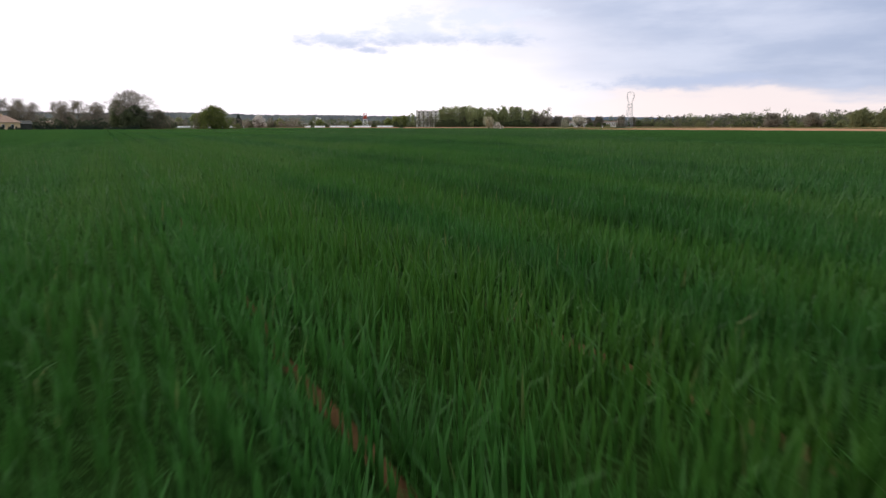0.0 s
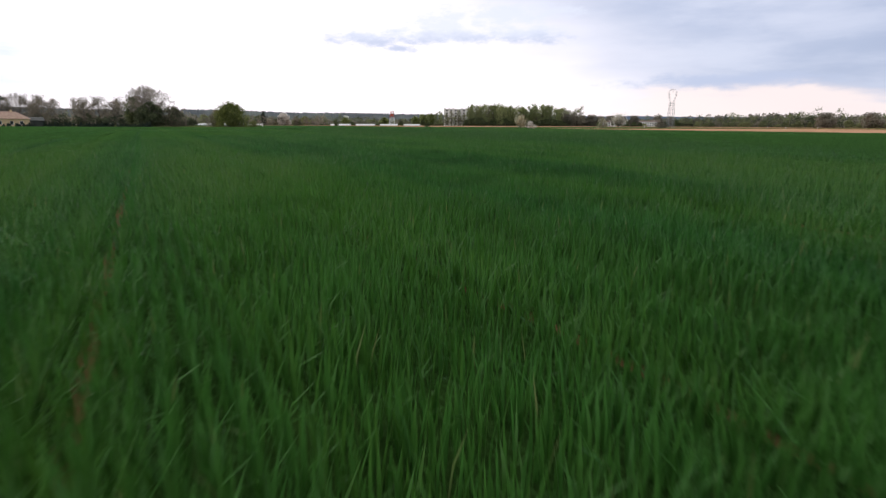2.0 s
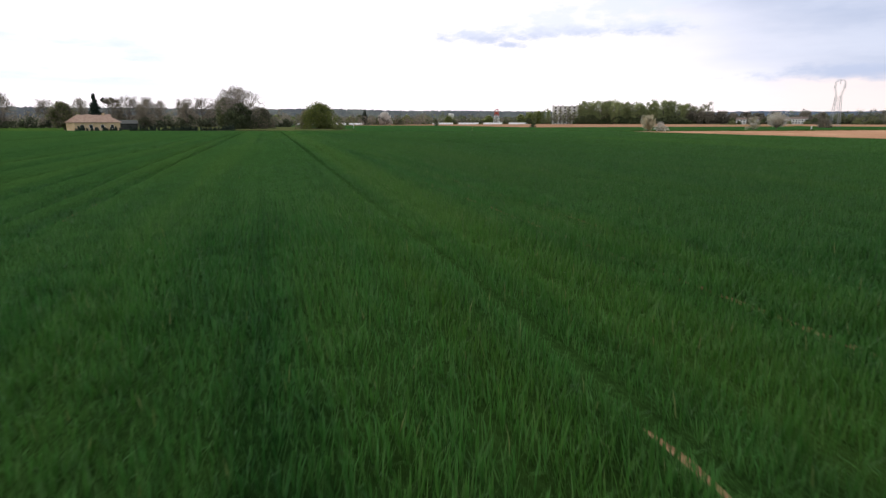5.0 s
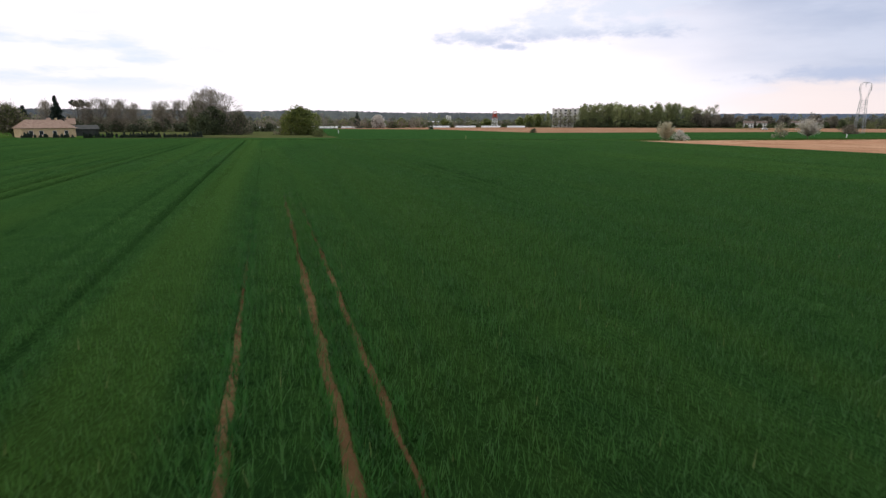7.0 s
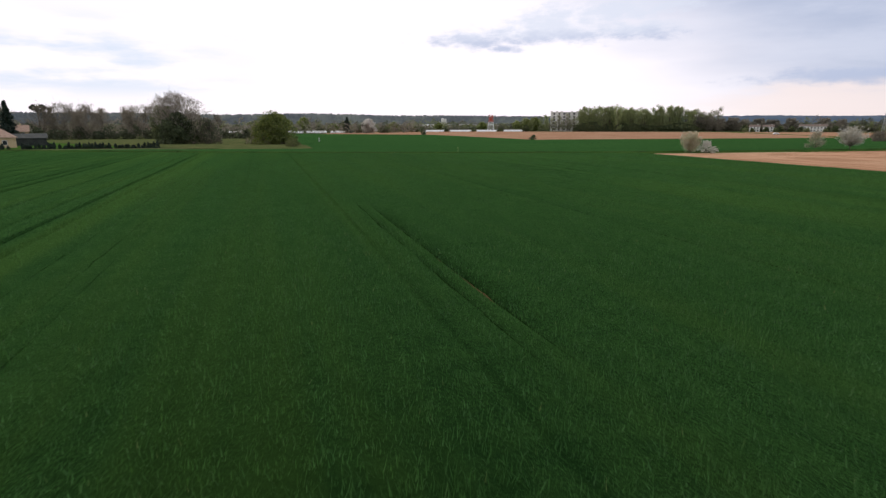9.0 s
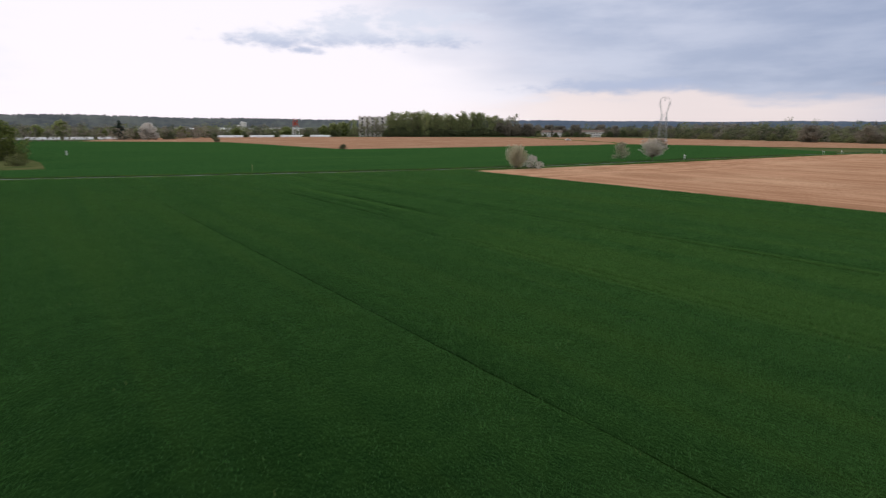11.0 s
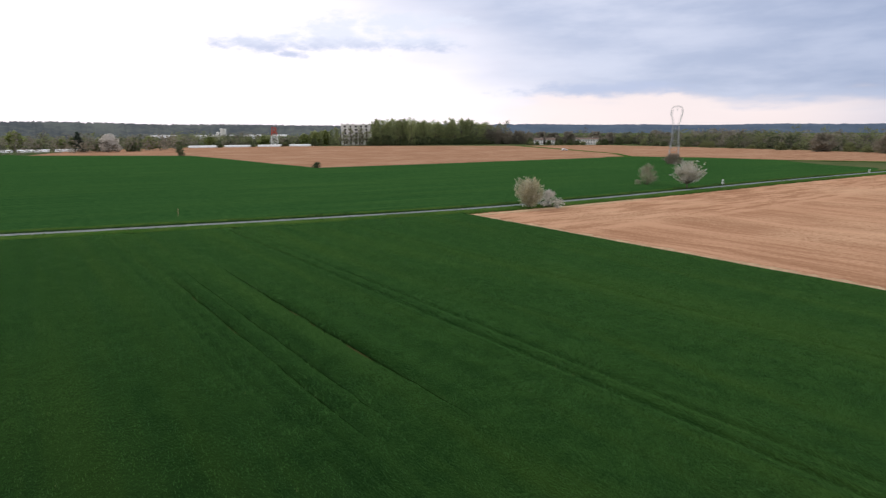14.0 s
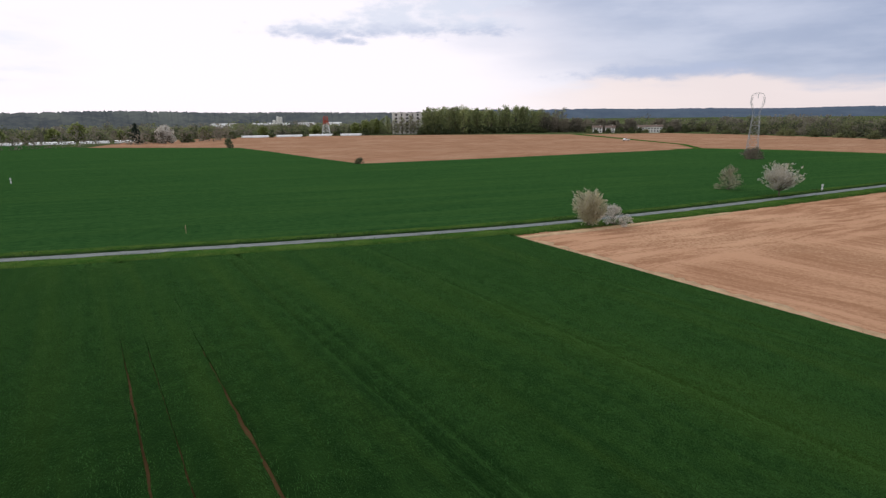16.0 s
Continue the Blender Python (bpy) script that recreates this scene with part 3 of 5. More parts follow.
def shaded_wheat_canopy():
    V, F = [], []
    cuts = [-240.0] + [v for s, w in TRACKS for v in (s - w / 2, s + w / 2)] + [52.0]
    for k in range(0, len(cuts) - 1, 2):
        a, b = cuts[k], cuts[k + 1]
        cols = max(2, int((b - a) / 1.3) + 1)
        ss = set(np.linspace(a, b, cols))
        for c in HOLLOWS:
            ss |= {c + d for d in (-0.55, -0.28, -0.12, 0.12, 0.28, 0.55) if a < c + d < b}
        ss |= {a + 0.14, b - 0.14} if b - a > 0.4 else set()
        ss = np.array(sorted(ss))
        cols = len(ss)
        us = np.r_[np.arange(-330, -200, 10), np.arange(-200, 60, 1.1), np.arange(60, 250, 5)]
        rows = []
        ends = [wheat_limits(s)[1] for s in ss]
        dips = [min((abs(s - c), f) for c, f in HOLLOWS.items()) for s in ss]
        for u in us:
            row = []
            for i, s in enumerate(ss):
                hi = ends[i]
                uu = min(u, hi)
                s2, z0 = min(s, edge_s(uu) - 0.2), 1.0
                if s in (a, b):
                    near_c, near_w = min(TRACKS, key=lambda t: abs(t[0] - s))
                    if abs(near_c - s) < 0.5:
                        wide = track_open(near_c, u)
                        s2 = near_c + (s - near_c) * wide + (s2 - s)
                        z0 = 1 - (0.5 if s < -50 else 0.65 if s < -20 else 0.08 if s < 0 else 0.6) * min(1.0, wide * 1.2)
                    s2 += 0.10 * near_w / 0.4 * noise.noise((near_c, u * 0.6, 0)) + 0.05 * near_w / 0.4 * noise.noise((s, u * 2.1, 5))
                x, y = su(s2, uu)
                low = 0.07 + 0.28 * min(1.0, max(0.0, (max(abs(x - 7) - 10, (y + 66) * 0.6)) / 20.0))
                z = low + 0.035 * noise.noise((x * 0.9, y * 0.9, 0)) + 0.03 * noise.noise((x * 0.15, y * 0.15, 3))
                z *= z0
                if dips[i][0] < 0.2:
                    z *= max(0.2, 1 - dips[i][1] * (0.34 - 0.22 * noise.noise((s * 3, u * 0.35, 9))))
                row.append((x, y, z))
            rows.append(row)
        base = len(V)
        for row in rows:
            V += [(row[0][0], row[0][1], 0.0), row[0]]
            V.extend(row)
            V += [row[-1], (row[-1][0], row[-1][1], 0.0)]
        w = cols + 4
        for r in range(len(us) - 1):
            for c in range(w - 1):
                if c in (1, w - 3):
                    continue
                o = base + r * w + c
                F.append((o, o + 1, o + w + 1, o + w))
    return tagged(mesh_object("wheat_field", V, np.array(F), CROP, smooth=True), "dense young wheat in drilled rows, its green darkened for shade between leaves", "wheat", kind="stuff")


shaded_wheat_canopy()


def clumps(x, y, cell, seed):
    """Smooth random values from 0 to 1, for uneven growth, in cells of that size."""
    table = np.random.default_rng(seed).random((256, 256))
    gx, gy = x / cell, y / cell
    ix, iy = np.floor(gx).astype(int), np.floor(gy).astype(int)
    fx, fy = gx - ix, gy - iy
    fx, fy = fx * fx * (3 - 2 * fx), fy * fy * (3 - 2 * fy)
    pick = lambda a, b: table[a % 256, b % 256]
    return (pick(ix, iy) * (1 - fx) + pick(ix + 1, iy) * fx) * (1 - fy) + (pick(ix, iy + 1) * (1 - fx) + pick(ix + 1, iy + 1) * fx) * fy


def wheat_blades(name, rng, x0, x1, y0, y1, density, height, width, levels, skip=None, reach=1.0):
    """Single leaves of wheat over a stretch of the field, in drilled rows, few in the wheel tracks."""
    n = int((x1 - x0) * (y1 - y0) * density)
    x, y = rng.uniform(x0, x1, n), rng.uniform(y0, y1, n)
    s, u = x * N.x + y * N.y, x * U.x + y * U.y
    s = np.round(s / 0.15) * 0.15 + rng.normal(0, 0.022, n)
    x, y = s * N.x + u * U.x, s * N.y + u * U.y
    keep = rng.random(n) < 0.22 + 1.5 * clumps(x, y, 0.42, 5)
    for c, f in HOLLOWS.items():
        keep &= (np.abs(s - c) > 0.17) | (rng.random(n) > 0.8 * f)
    for c, w in TRACKS:
        grid = np.arange(-340, 260, 0.5)
        w = w * np.interp(u, grid, [track_open(c, v) for v in grid])
        stray = rng.random(n) < 0.36 + 0.50 * np.clip(np.sin(u * 0.5 + c) * np.sin(u * 0.23 + 1.7 * c) + 0.1, 0, 1)
        keep &= (np.abs(s - c) > w / 2 + 0.02 * rng.normal(size=n)) | stray
    keep &= s < edge_s(u) - 0.3
    if not skip:
        edge = np.minimum(np.minimum(x - x0, x1 - x), y1 - y) / 3.0
        keep &= rng.random(n) < np.clip(edge, 0.05, 1)
    else:
        keep &= ~((x > skip[0]) & (x < skip[1]) & (y > skip[2]) & (y < skip[3]))
        out = np.minimum(np.minimum(x - x0, x1 - x) / 12, np.minimum(y1 - y, 40) / 40)
        keep &= rng.random(n) < np.clip(out, 0, 1)
    return blades_at(name, rng, x[keep], y[keep], height, width, levels, reach, BLADE_FAR if levels == 2 else BLADE)


def track_edges(name, rng, per_m):
    """Leaves that lean over the bare wheel tracks from both sides."""
    xs, ys = [], []
    for c, w in TRACKS:
        if not -84 < c < -40:
            continue
        for side in (-1, 1):
            k = int(per_m * 110)
            u = rng.uniform(-150, -40, k)
            u = u[np.abs(c * N.y + u * U.y + 110) < 62]
            s = c + side * np.maximum(0.02, w * 0.36 + np.abs(rng.normal(0, 0.10, len(u))) - 0.05 * np.sin(u * 1.9 + c * side))
            xs.append(s * N.x + u * U.x), ys.append(s * N.y + u * U.y)
    return blades_at(name, rng, np.concatenate(xs), np.concatenate(ys), 0.40, 0.028, 2, 1.8)


def blades_at(name, rng, x, y, height, width, levels, reach, mat=None):
    """Wheat leaves that grow at the given places."""
    n = len(x)
    tone = 0.9 + 0.14 * np.sin(x * 0.7 + 1.3 * np.sin(y * 0.31)) * np.sin(y * 0.53 + x * 0.2)
    tone += 0.34 * (clumps(x, y, 0.5, 7) - 0.5) + 0.20 * (clumps(x, y, 1.7, 8) - 0.5)
    h = height * tone * rng.uniform(0.62, 1.12, n)
    w = width * rng.uniform(0.7, 1.3, n)
    az = rng.uniform(0, 6.283, n)
    lean = rng.uniform(0.02, 0.20, n) * reach
    droop = np.where(rng.random(n) < 0.18, rng.uniform(0.25, 0.55, n), rng.uniform(0.0, 0.18, n))
    dx, dy = np.cos(az), np.sin(az)
    px, py = -dy, dx
    V = []
    prof = [(0.0, 0.75), (0.55, 1.0), (1.0, 0.0)] if levels == 3 else [(0.2, 1.0), (1.0, 0.0)]
    for f, ww in prof:
        out = lean * h * f * 2 + droop * h * np.maximum(0, f - 0.5) ** 2 * 2.4
        z = h * (f - droop * np.maximum(0, f - 0.55) ** 2 * 3.0) + 0.02
        cx, cy = x + dx * out, y + dy * out
        if ww:
            V += [np.stack([cx - px * w * ww / 2, cy - py * w * ww / 2, z], 1), np.stack([cx + px * w * ww / 2, cy + py * w * ww / 2, z], 1)]
        else:
            V += [np.stack([cx, cy, z], 1)]
    k = len(V)
    V = np.stack(V, 1).reshape(-1, 3)
    o = np.arange(n)[:, None] * k
    F = []
    for i in range(len(prof) - 2):
        a = 2 * i
        F += [o + [a, a + 1, a + 3], o + [a, a + 3, a + 2]]
    F.append(o + [k - 3, k - 2, k - 1])
    F = np.concatenate(F)
    return tagged(mesh_object(name, V, F, mat or BLADE), "upright narrow dark green wheat leaves", "wheat", kind="stuff")


def verge_grass(name, line, lo, hi, per_m, height, mat, label, seed, x_from=-130, x_to=130):
    """Uneven grass tufts along a line, between two offsets from it."""
    rng = np.random.default_rng(seed)
    V, F = [], []
    for (ax, ay), (bx, by) in zip(line, line[1:]):
        if not x_from < ax < x_to:
            continue
        length = math.hypot(bx - ax, by - ay)
        tx, ty = (bx - ax) / length, (by - ay) / length
        lush = 0.6 + 0.8 * abs(noise.noise((ax * 0.25, ay * 0.25, seed)))
        for k in range(int(per_m * length)):
            f, o = rng.random() * length, rng.uniform(lo, hi)
            x, y = ax + tx * f - ty * o, ay + ty * f + tx * o
            h = height * lush * rng.uniform(0.4, 1.2)
            a, w = rng.uniform(0, 6.28), rng.uniform(0.03, 0.07)
            dx, dy = math.cos(a), math.sin(a)
            l = rng.uniform(0.1, 0.5) * h
            i = len(V)
            V += [(x - dy * w, y + dx * w, 0.04), (x + dy * w, y - dx * w, 0.04), (x + dx * l, y + dy * l, h)]
            F.append((i, i + 1, i + 2))
    return tagged(mesh_object(name, V, np.array(F), mat), label, "grass", kind="stuff")


TUFT = leaf_material("tuft_grass", (0.04, 0.10, 0.018), (0.09, 0.165, 0.03), (0.18, 0.20, 0.07), 0.3)
TUFT_DARK = leaf_material("rank_grass", (0.02, 0.055, 0.016), (0.05, 0.095, 0.028), (0.10, 0.13, 0.05), 0.3)
verge_grass("verge_tufts", near, -3.9, -0.15, 120, 0.52, TUFT, "yellow-green grass tufts on the near verge", 71)
verge_grass("verge_tufts", near, 2.8, 5.2, 60, 0.45, TUFT_DARK, "dark rank grass on the far verge", 72)
verge_grass("margin_tufts", edge_line, -1.0, 0.8, 46, 0.30, PALE, "dry straw tufts along the field edge", 73, 10, 90)

rng = np.random.default_rng(11)
NEAR_PATCH = (4.0, 15.0, -167, -121)
wheat_blades("wheat_leaves", rng, *NEAR_PATCH, 440, 0.42, 0.0158, 3, None, 0.55)
wheat_blades("wheat_leaves", rng, -5, 19, -124, -98, 150, 0.43, 0.019, 3, None, 0.9)
wheat_blades("wheat_leaves", rng, -26, 34, -166, -40, 95, 0.43, 0.024, 2, (5.5, 13.5, -170, -123.5), 1.0)


def wheat_tufts(name, rng, x0, x1, y0, y1, density):
    """Tips of the crop that stand above the canopy where it is seen from higher up."""
    n = int((x1 - x0) * (y1 - y0) * density)
    x, y = rng.uniform(x0, x1, n), rng.uniform(y0, y1, n)
    s, u = x * N.x + y * N.y, x * U.x + y * U.y
    grown = clumps(x, y, 1.1, 9)
    keep = (s < edge_s(u) - 0.4) & (rng.random(n) < 0.30 + 1.25 * grown)
    keep &= y < np.interp(x, [p[0] for p in near], [p[1] for p in near]) - 4.6
    keep &= rng.random(n) < np.clip(np.minimum(np.minimum(x - x0, x1 - x) / 15, (y - y0) / 40), 0, 1)
    grid = np.arange(-340, 260, 1.0)
    for c, w in TRACKS:
        keep &= np.abs(s - c) > w * 0.4 * np.interp(u, grid, [track_open(c, v) for v in grid])
    for c, f in HOLLOWS.items():
        keep &= (np.abs(s - c) > 0.16) | (rng.random(n) > 0.8 * f)
    x, y, grown = x[keep], y[keep], grown[keep]
    n = len(x)
    a = rng.uniform(0, 6.283, n)
    dx, dy = np.cos(a), np.sin(a)
    w, h, l = rng.uniform(0.010, 0.022, n), rng.uniform(0.12, 0.24, n) * (0.75 + 0.5 * grown), rng.uniform(0.02, 0.14, n)
    z = np.full(n, 0.27)
    V = np.stack([np.stack([x - dy * w, y + dx * w, z], 1), np.stack([x + dy * w, y - dx * w, z], 1), np.stack([x + dx * l, y + dy * l, z + h], 1)], 1).reshape(-1, 3)
    return tagged(mesh_object(name, V, np.arange(3 * n).reshape(-1, 3), BLADE_FAR), "tips of dense green wheat", "wheat", kind="stuff")


wheat_tufts("wheat_tips", rng, -60, 60, -75, 66, 28)


track_edges("wheat_leaves", rng, 60)


# ---- trees ----
def skeleton_limbs(rng, h, r0, crown_lo, centres, lean=0.04):
    """Trunk and a limb to each clump."""
    V, F = [], []
    top = (rng.normal(0, lean * h), rng.normal(0, lean * h), h * 0.86)
    prev, pr = (0, 0, -0.3), r0 * 1.25
    pts = []
    for k in range(1, 6):
        f = k / 5
        p = (top[0] * f + rng.normal(0, 0.012 * h), top[1] * f + rng.normal(0, 0.012 * h), top[2] * f)
        r = r0 * (1 - 0.85 * f)
        tube(V, F, prev, p, pr, r, 7)
        pts.append((Vector(prev), Vector(p), pr))
        prev, pr = p, r
    for c in centres:
        c = Vector(c)
        z = max(crown_lo * 0.7, c.z - (Vector((c.x, c.y, 0)).length) * rng.uniform(0.5, 1.0))
        seg = next((s for s in pts if s[0].z <= z <= s[1].z), pts[-1])
        f = min(1, max(0, (z - seg[0].z) / max(0.01, seg[1].z - seg[0].z)))
        a = seg[0].lerp(seg[1], f)
        mid = a.lerp(c, 0.55) + Vector((0, 0, 0.06 * h * rng.uniform(-0.3, 0.6)))
        r = r0 * 0.32 * (1.1 - z / h)
        tube(V, F, a, mid, r, r * 0.6, 4)
        tube(V, F, mid, c, r * 0.6, r * 0.2, 3)
    return V, F


def tree(kind, m, label, category, seed, h, rad, lo, clumps, leaves, size, mats, clump_r=None, shape="round", group="", spiky=0.0, twigs=0, slim=0.55, radial=False):
    """A tree: trunk with limbs, and a crown of many leaves in uneven clumps."""
    rng = np.random.default_rng(seed)
    root = thing(kind, m, label, category, group)
    cs, rs = [], []
    if shape in ("fan", "spray"):
        # sprays: growth thins out along each limb to a pointed tip
        for k in range(clumps):
            tilt = radians(rng.uniform(2, 50) if shape == "fan" else rng.uniform(8, 88))
            a, z0 = rng.uniform(0, 6.283), h * (rng.uniform(0.02, 0.16) if shape == "fan" else rng.uniform(0.14, 0.5))
            length = (h - z0) / max(0.45, math.cos(tilt)) * rng.uniform(0.66, 1.0) if shape == "fan" else min(rad, (h - z0) / max(0.2, math.cos(tilt))) * rng.uniform(0.7, 1.1)
            length = min(length, rad / max(0.1, math.sin(tilt)))
            for f in ((0.25, 0.42, 0.58, 0.72, 0.84, 0.94) if shape == "fan" else (0.35, 0.52, 0.68, 0.84)):
                up = length * f * math.cos(tilt) + (0.12 * length * f * f * math.sin(tilt) if shape == "spray" else 0)
                cs.append((length * f * math.sin(tilt) * math.cos(a), length * f * math.sin(tilt) * math.sin(a), z0 + up))
                rs.append((clump_r or rad * 0.3) * (1.22 - 0.92 * f) * rng.uniform(0.75, 1.25))
    for k in range(clumps if not cs else 0):
        f = (k + rng.random()) / clumps
        z = lo * h + (h * 0.95 - lo * h) * f
        if shape == "round":
            w = math.sqrt(max(0.05, 1 - (2 * f - 0.9) ** 2 * 0.85))
        elif shape == "column":
            w = 0.55 + 0.45 * math.sin(math.pi * min(1, f * 0.8 + 0.18))
        elif shape == "bush":
            w = math.sqrt(max(0.04, 1 - (f * 0.97) ** 2))
        else:
            w = 1.02 - f
        a, q = rng.uniform(0, 6.283), math.sqrt(rng.random()) * rng.uniform(0.75, 1.08)
        cs.append((rad * w * q * math.cos(a), rad * w * q * math.sin(a), z))
        rs.append((clump_r or rad * 0.36) * rng.uniform(0.65, 1.25) * (0.6 if shape == "cone" and f > 0.7 else 1))
    V, F = skeleton_limbs(rng, h, 0.022 * h, lo * h, cs)
    # bare twigs that stick out of the crown
    for k in range(twigs):
        c = cs[rng.integers(len(cs))]
        d = Vector((c[0], c[1], max(0.3, c[2] - lo * h) * 0.9)).normalized()
        d += Vector(rng.normal(0, 0.35, 3))
        b = Vector(c) + d * rs[0] * rng.uniform(0.5, 1.15)
        tube(V, F, c, b, 0.0022 * h, 0.0006 * h, 3)
    mesh_object("trunk", V, F, BARK, root)
    counts = (leaves * np.asarray(rs) / np.mean(rs)).astype(int)
    V, F = leaf_cards(rng, cs, rs, counts, size, 0.85, spiky, slim, (0, 0, h * 0.15) if radial else None)
    names = ["crown"] if not isinstance(mats, (list, tuple)) else ["crown", "outer_growth"]
    mats = mats if isinstance(mats, (list, tuple)) else [mats]
    pick = rng.random(len(F)) < (1.0 if len(mats) == 1 else 0.6)
    for nm, mt, sel in zip(names, mats, (pick, ~pick)):
        if sel.any():
            f = F[sel]
            mesh_object(nm, V[f].reshape(-1, 3), np.arange(f.size).reshape(-1, 4), mt, root)
    return root


def at(x, y, rz=0.0, s=1.0, sz=None):
    return pose(x, y, 0, 0, 0, rz) @ Matrix.Diagonal((s, s, s if sz is None else sz, 1))


# blossom trees by the road
tree("blossom_tree", at(24.6, 75.4), "bushy many-stemmed tree with upright pale brown budding twigs", "tree", 21, 5.6, 2.45, 0.06, 100, 17, 0.22, BROWN_TWIG, 0.72, "fan", "", 0, 90, 0.14, True)
tree("blossom_shrub", at(28.4, 76.2), "low shrub with grey-white blossom beside the road", "shrub", 22, 2.9, 2.6, 0.08, 44, 30, 0.22, BLOSSOM, 0.6, "bush", "", 0, 60, 0.18, True)
tree("blossom_tree", at(69.2, 102.9), "spreading tree in white blossom on the verge", "tree", 23, 6.6, 4.7, 0.22, 96, 16, 0.20, [BLOSSOM, BROWN_TWIG], 0.85, "spray", "", 0, 100, 0.24, True)
tree("bare_shrub", at(64.2, 112.5), "greyish bare shrub in the field edge", "shrub", 24, 4.8, 2.7, 0.10, 44, 36, 0.36, [BROWN_TWIG, TWIG_LEAF], 0.8, "bush", "", 0, 120, 0.08, True)
tree("hedge_shrub", at(115.0, 193.0), "low dark shrub at the foot of the pylon", "shrub", 25, 3.6, 4.6, 0.05, 40, 60, 0.30, TWIG_LEAF, 1.2, "bush", "", 0.3, 60, 0.25)
tree("field_bush", at(-23.5, 192.0), "small round dark green bush at a field corner", "shrub", 26, 2.0, 1.9, 0.05, 24, 50, 0.14, DARK_LEAF, 0.7, "bush")
tree("field_bush", at(-110.5, 309.0), "dark green bush at a field corner", "shrub", 27, 5.4, 2.4, 0.05, 30, 50, 0.22, DARK_LEAF, 1.0, "bush")

# big trees and bushes in the meadow
tree("oak_tree", at(-151, 115), "large leafless spreading oak with budding twigs", "tree", 31, 18.6, 11.5, 0.30, 150, 46, 0.75, OAK_TWIG, 2.2, "round", "", 0, 260, 0.07, True)
tree("oak_tree", at(-160, 117), "ivy-covered tree with dark green crown", "tree", 32, 14.5, 5.2, 0.10, 50, 95, 0.34, [DARK_LEAF, GREEN_LEAF], 2.0, "round", "", 0, 60)
tree("thicket", at(-148, 110), "dense dark thicket under the big oak", "shrub", 33, 10.5, 7.5, 0.03, 90, 80, 0.36, DARK_LEAF, 2.1, "bush", "", 0.1, 60)
tree("thicket", at(-138, 113), "dense dark brownish thicket beside the oak", "shrub", 34, 9.0, 6.5, 0.03, 70, 80, 0.36, [TWIG_LEAF, DARK_LEAF], 1.9, "bush", "", 0.2, 100, 0.3)
tree("willow_bush", at(-111, 115.5), "rounded fresh yellow-green bush in the meadow", "tree", 35, 10.8, 8.4, 0.02, 150, 85, 0.32, [LIME_LEAF, GREEN_LEAF], 2.3, "bush", "", 0.1, 80)
tree("brown_bush", at(-119.5, 118), "brownish budding bush beside the fresh green one", "shrub", 37, 7.8, 4.6, 0.02, 60, 60, 0.34, [TWIG_LEAF, GREEN_LEAF], 1.6, "bush", "", 0.2, 80, 0.3)
tree("field_bush", at(-91, 93.2), "small brownish bush at the meadow edge", "shrub", 36, 2.6, 2.6, 0.05, 30, 50, 0.16, GREEN_LEAF, 0.8, "bush", "", 0.3, 60)

# the poplar wood
pop_a = tree("poplar_tree", at(-4, 522, 0), "tall poplar with thin spring leaves at the wood's edge", "tree", 41, 25, 4.2, 0.08, 60, 20, 0.62, POPLAR_LEAF, 2.1, "column", "poplar wood", 0.8, 60, 0.38)
pop_b = tree("poplar_tree", at(30, 520, 0), "tall poplar with thin spring leaves at the wood's edge", "tree", 42, 26, 5.0, 0.06, 64, 20, 0.62, POPLAR_LEAF, 2.3, "column", "poplar wood", 0.8, 60, 0.38)
pop_c = tree("poplar_tree", at(128, 548, 0), "half-bare poplar with grey-brown twigs", "tree", 43, 24, 4.4, 0.18, 50, 22, 0.9, [TWIG_LEAF, POPLAR_LEAF], 2.0, "column", "poplar wood", 0.9, 100, 0.10)
under = tree("undergrowth", at(8, 514), "dark leafy undergrowth at the foot of the wood", "shrub", 44, 8.5, 5.5, 0.02, 44, 32, 0.7, [DARK_LEAF, GREEN_LEAF], 2.3, "bush", "wood edge undergrowth")
r2 = np.random.default_rng(77)
for k in range(58):
    f = (k % 29) / 28 + r2.normal(0, 0.01)
    row = k // 29
    x = -6 + 128 * f + 6 * row
    y = 519 + 40 * f + 9 * row + r2.uniform(-3, 3)
    top = 0.80 + 0.17 * abs(math.sin(f * 6.0 + 0.5)) + r2.uniform(-0.12, 0.10)
    copy_thing(pop_c if f > 0.88 or (row and r2.random() < 0.25) else (pop_a, pop_b)[k % 2], at(x, y, r2.uniform(0, 360), r2.uniform(0.9, 1.15), top))
for k in range(26):
    f = k / 25
    copy_thing(under, at(-8 + 140 * f, 512 + 42 * f + r2.uniform(-1.5, 1.5), r2.uniform(0, 360), r2.uniform(0.75, 1.15), r2.uniform(0.5, 1.0)))
# thin trees before the apartment block and beside it
for x, y, sc in ((-34, 533, 0.62), (-27, 531, 0.72), (-19, 532, 0.78), (-12, 530, 0.6), (-46, 534, 0.62), (-56, 536, 0.58), (-64, 538, 0.55), (-41, 538, 0.7), (-23, 529, 0.5), (-31, 528, 0.45), (-16, 529, 0.52)):
    copy_thing(pop_c if x > -38 else pop_a, at(x, y, x * 31, sc * 1.1, sc))

# belts of trees round the plain: each tree its own crown, too many and too far to count
BELT = [(-420, 250), (-350, 330), (-300, 404), (-236, 440), (-172, 512), (-110, 548), (-40, 556), (0, 575), (130, 600), (190, 560), (240, 525), (262, 440), (286, 340), (304, 245), (318, 190), (372, 132), (430, 60), (440, -60), (430, -220)]


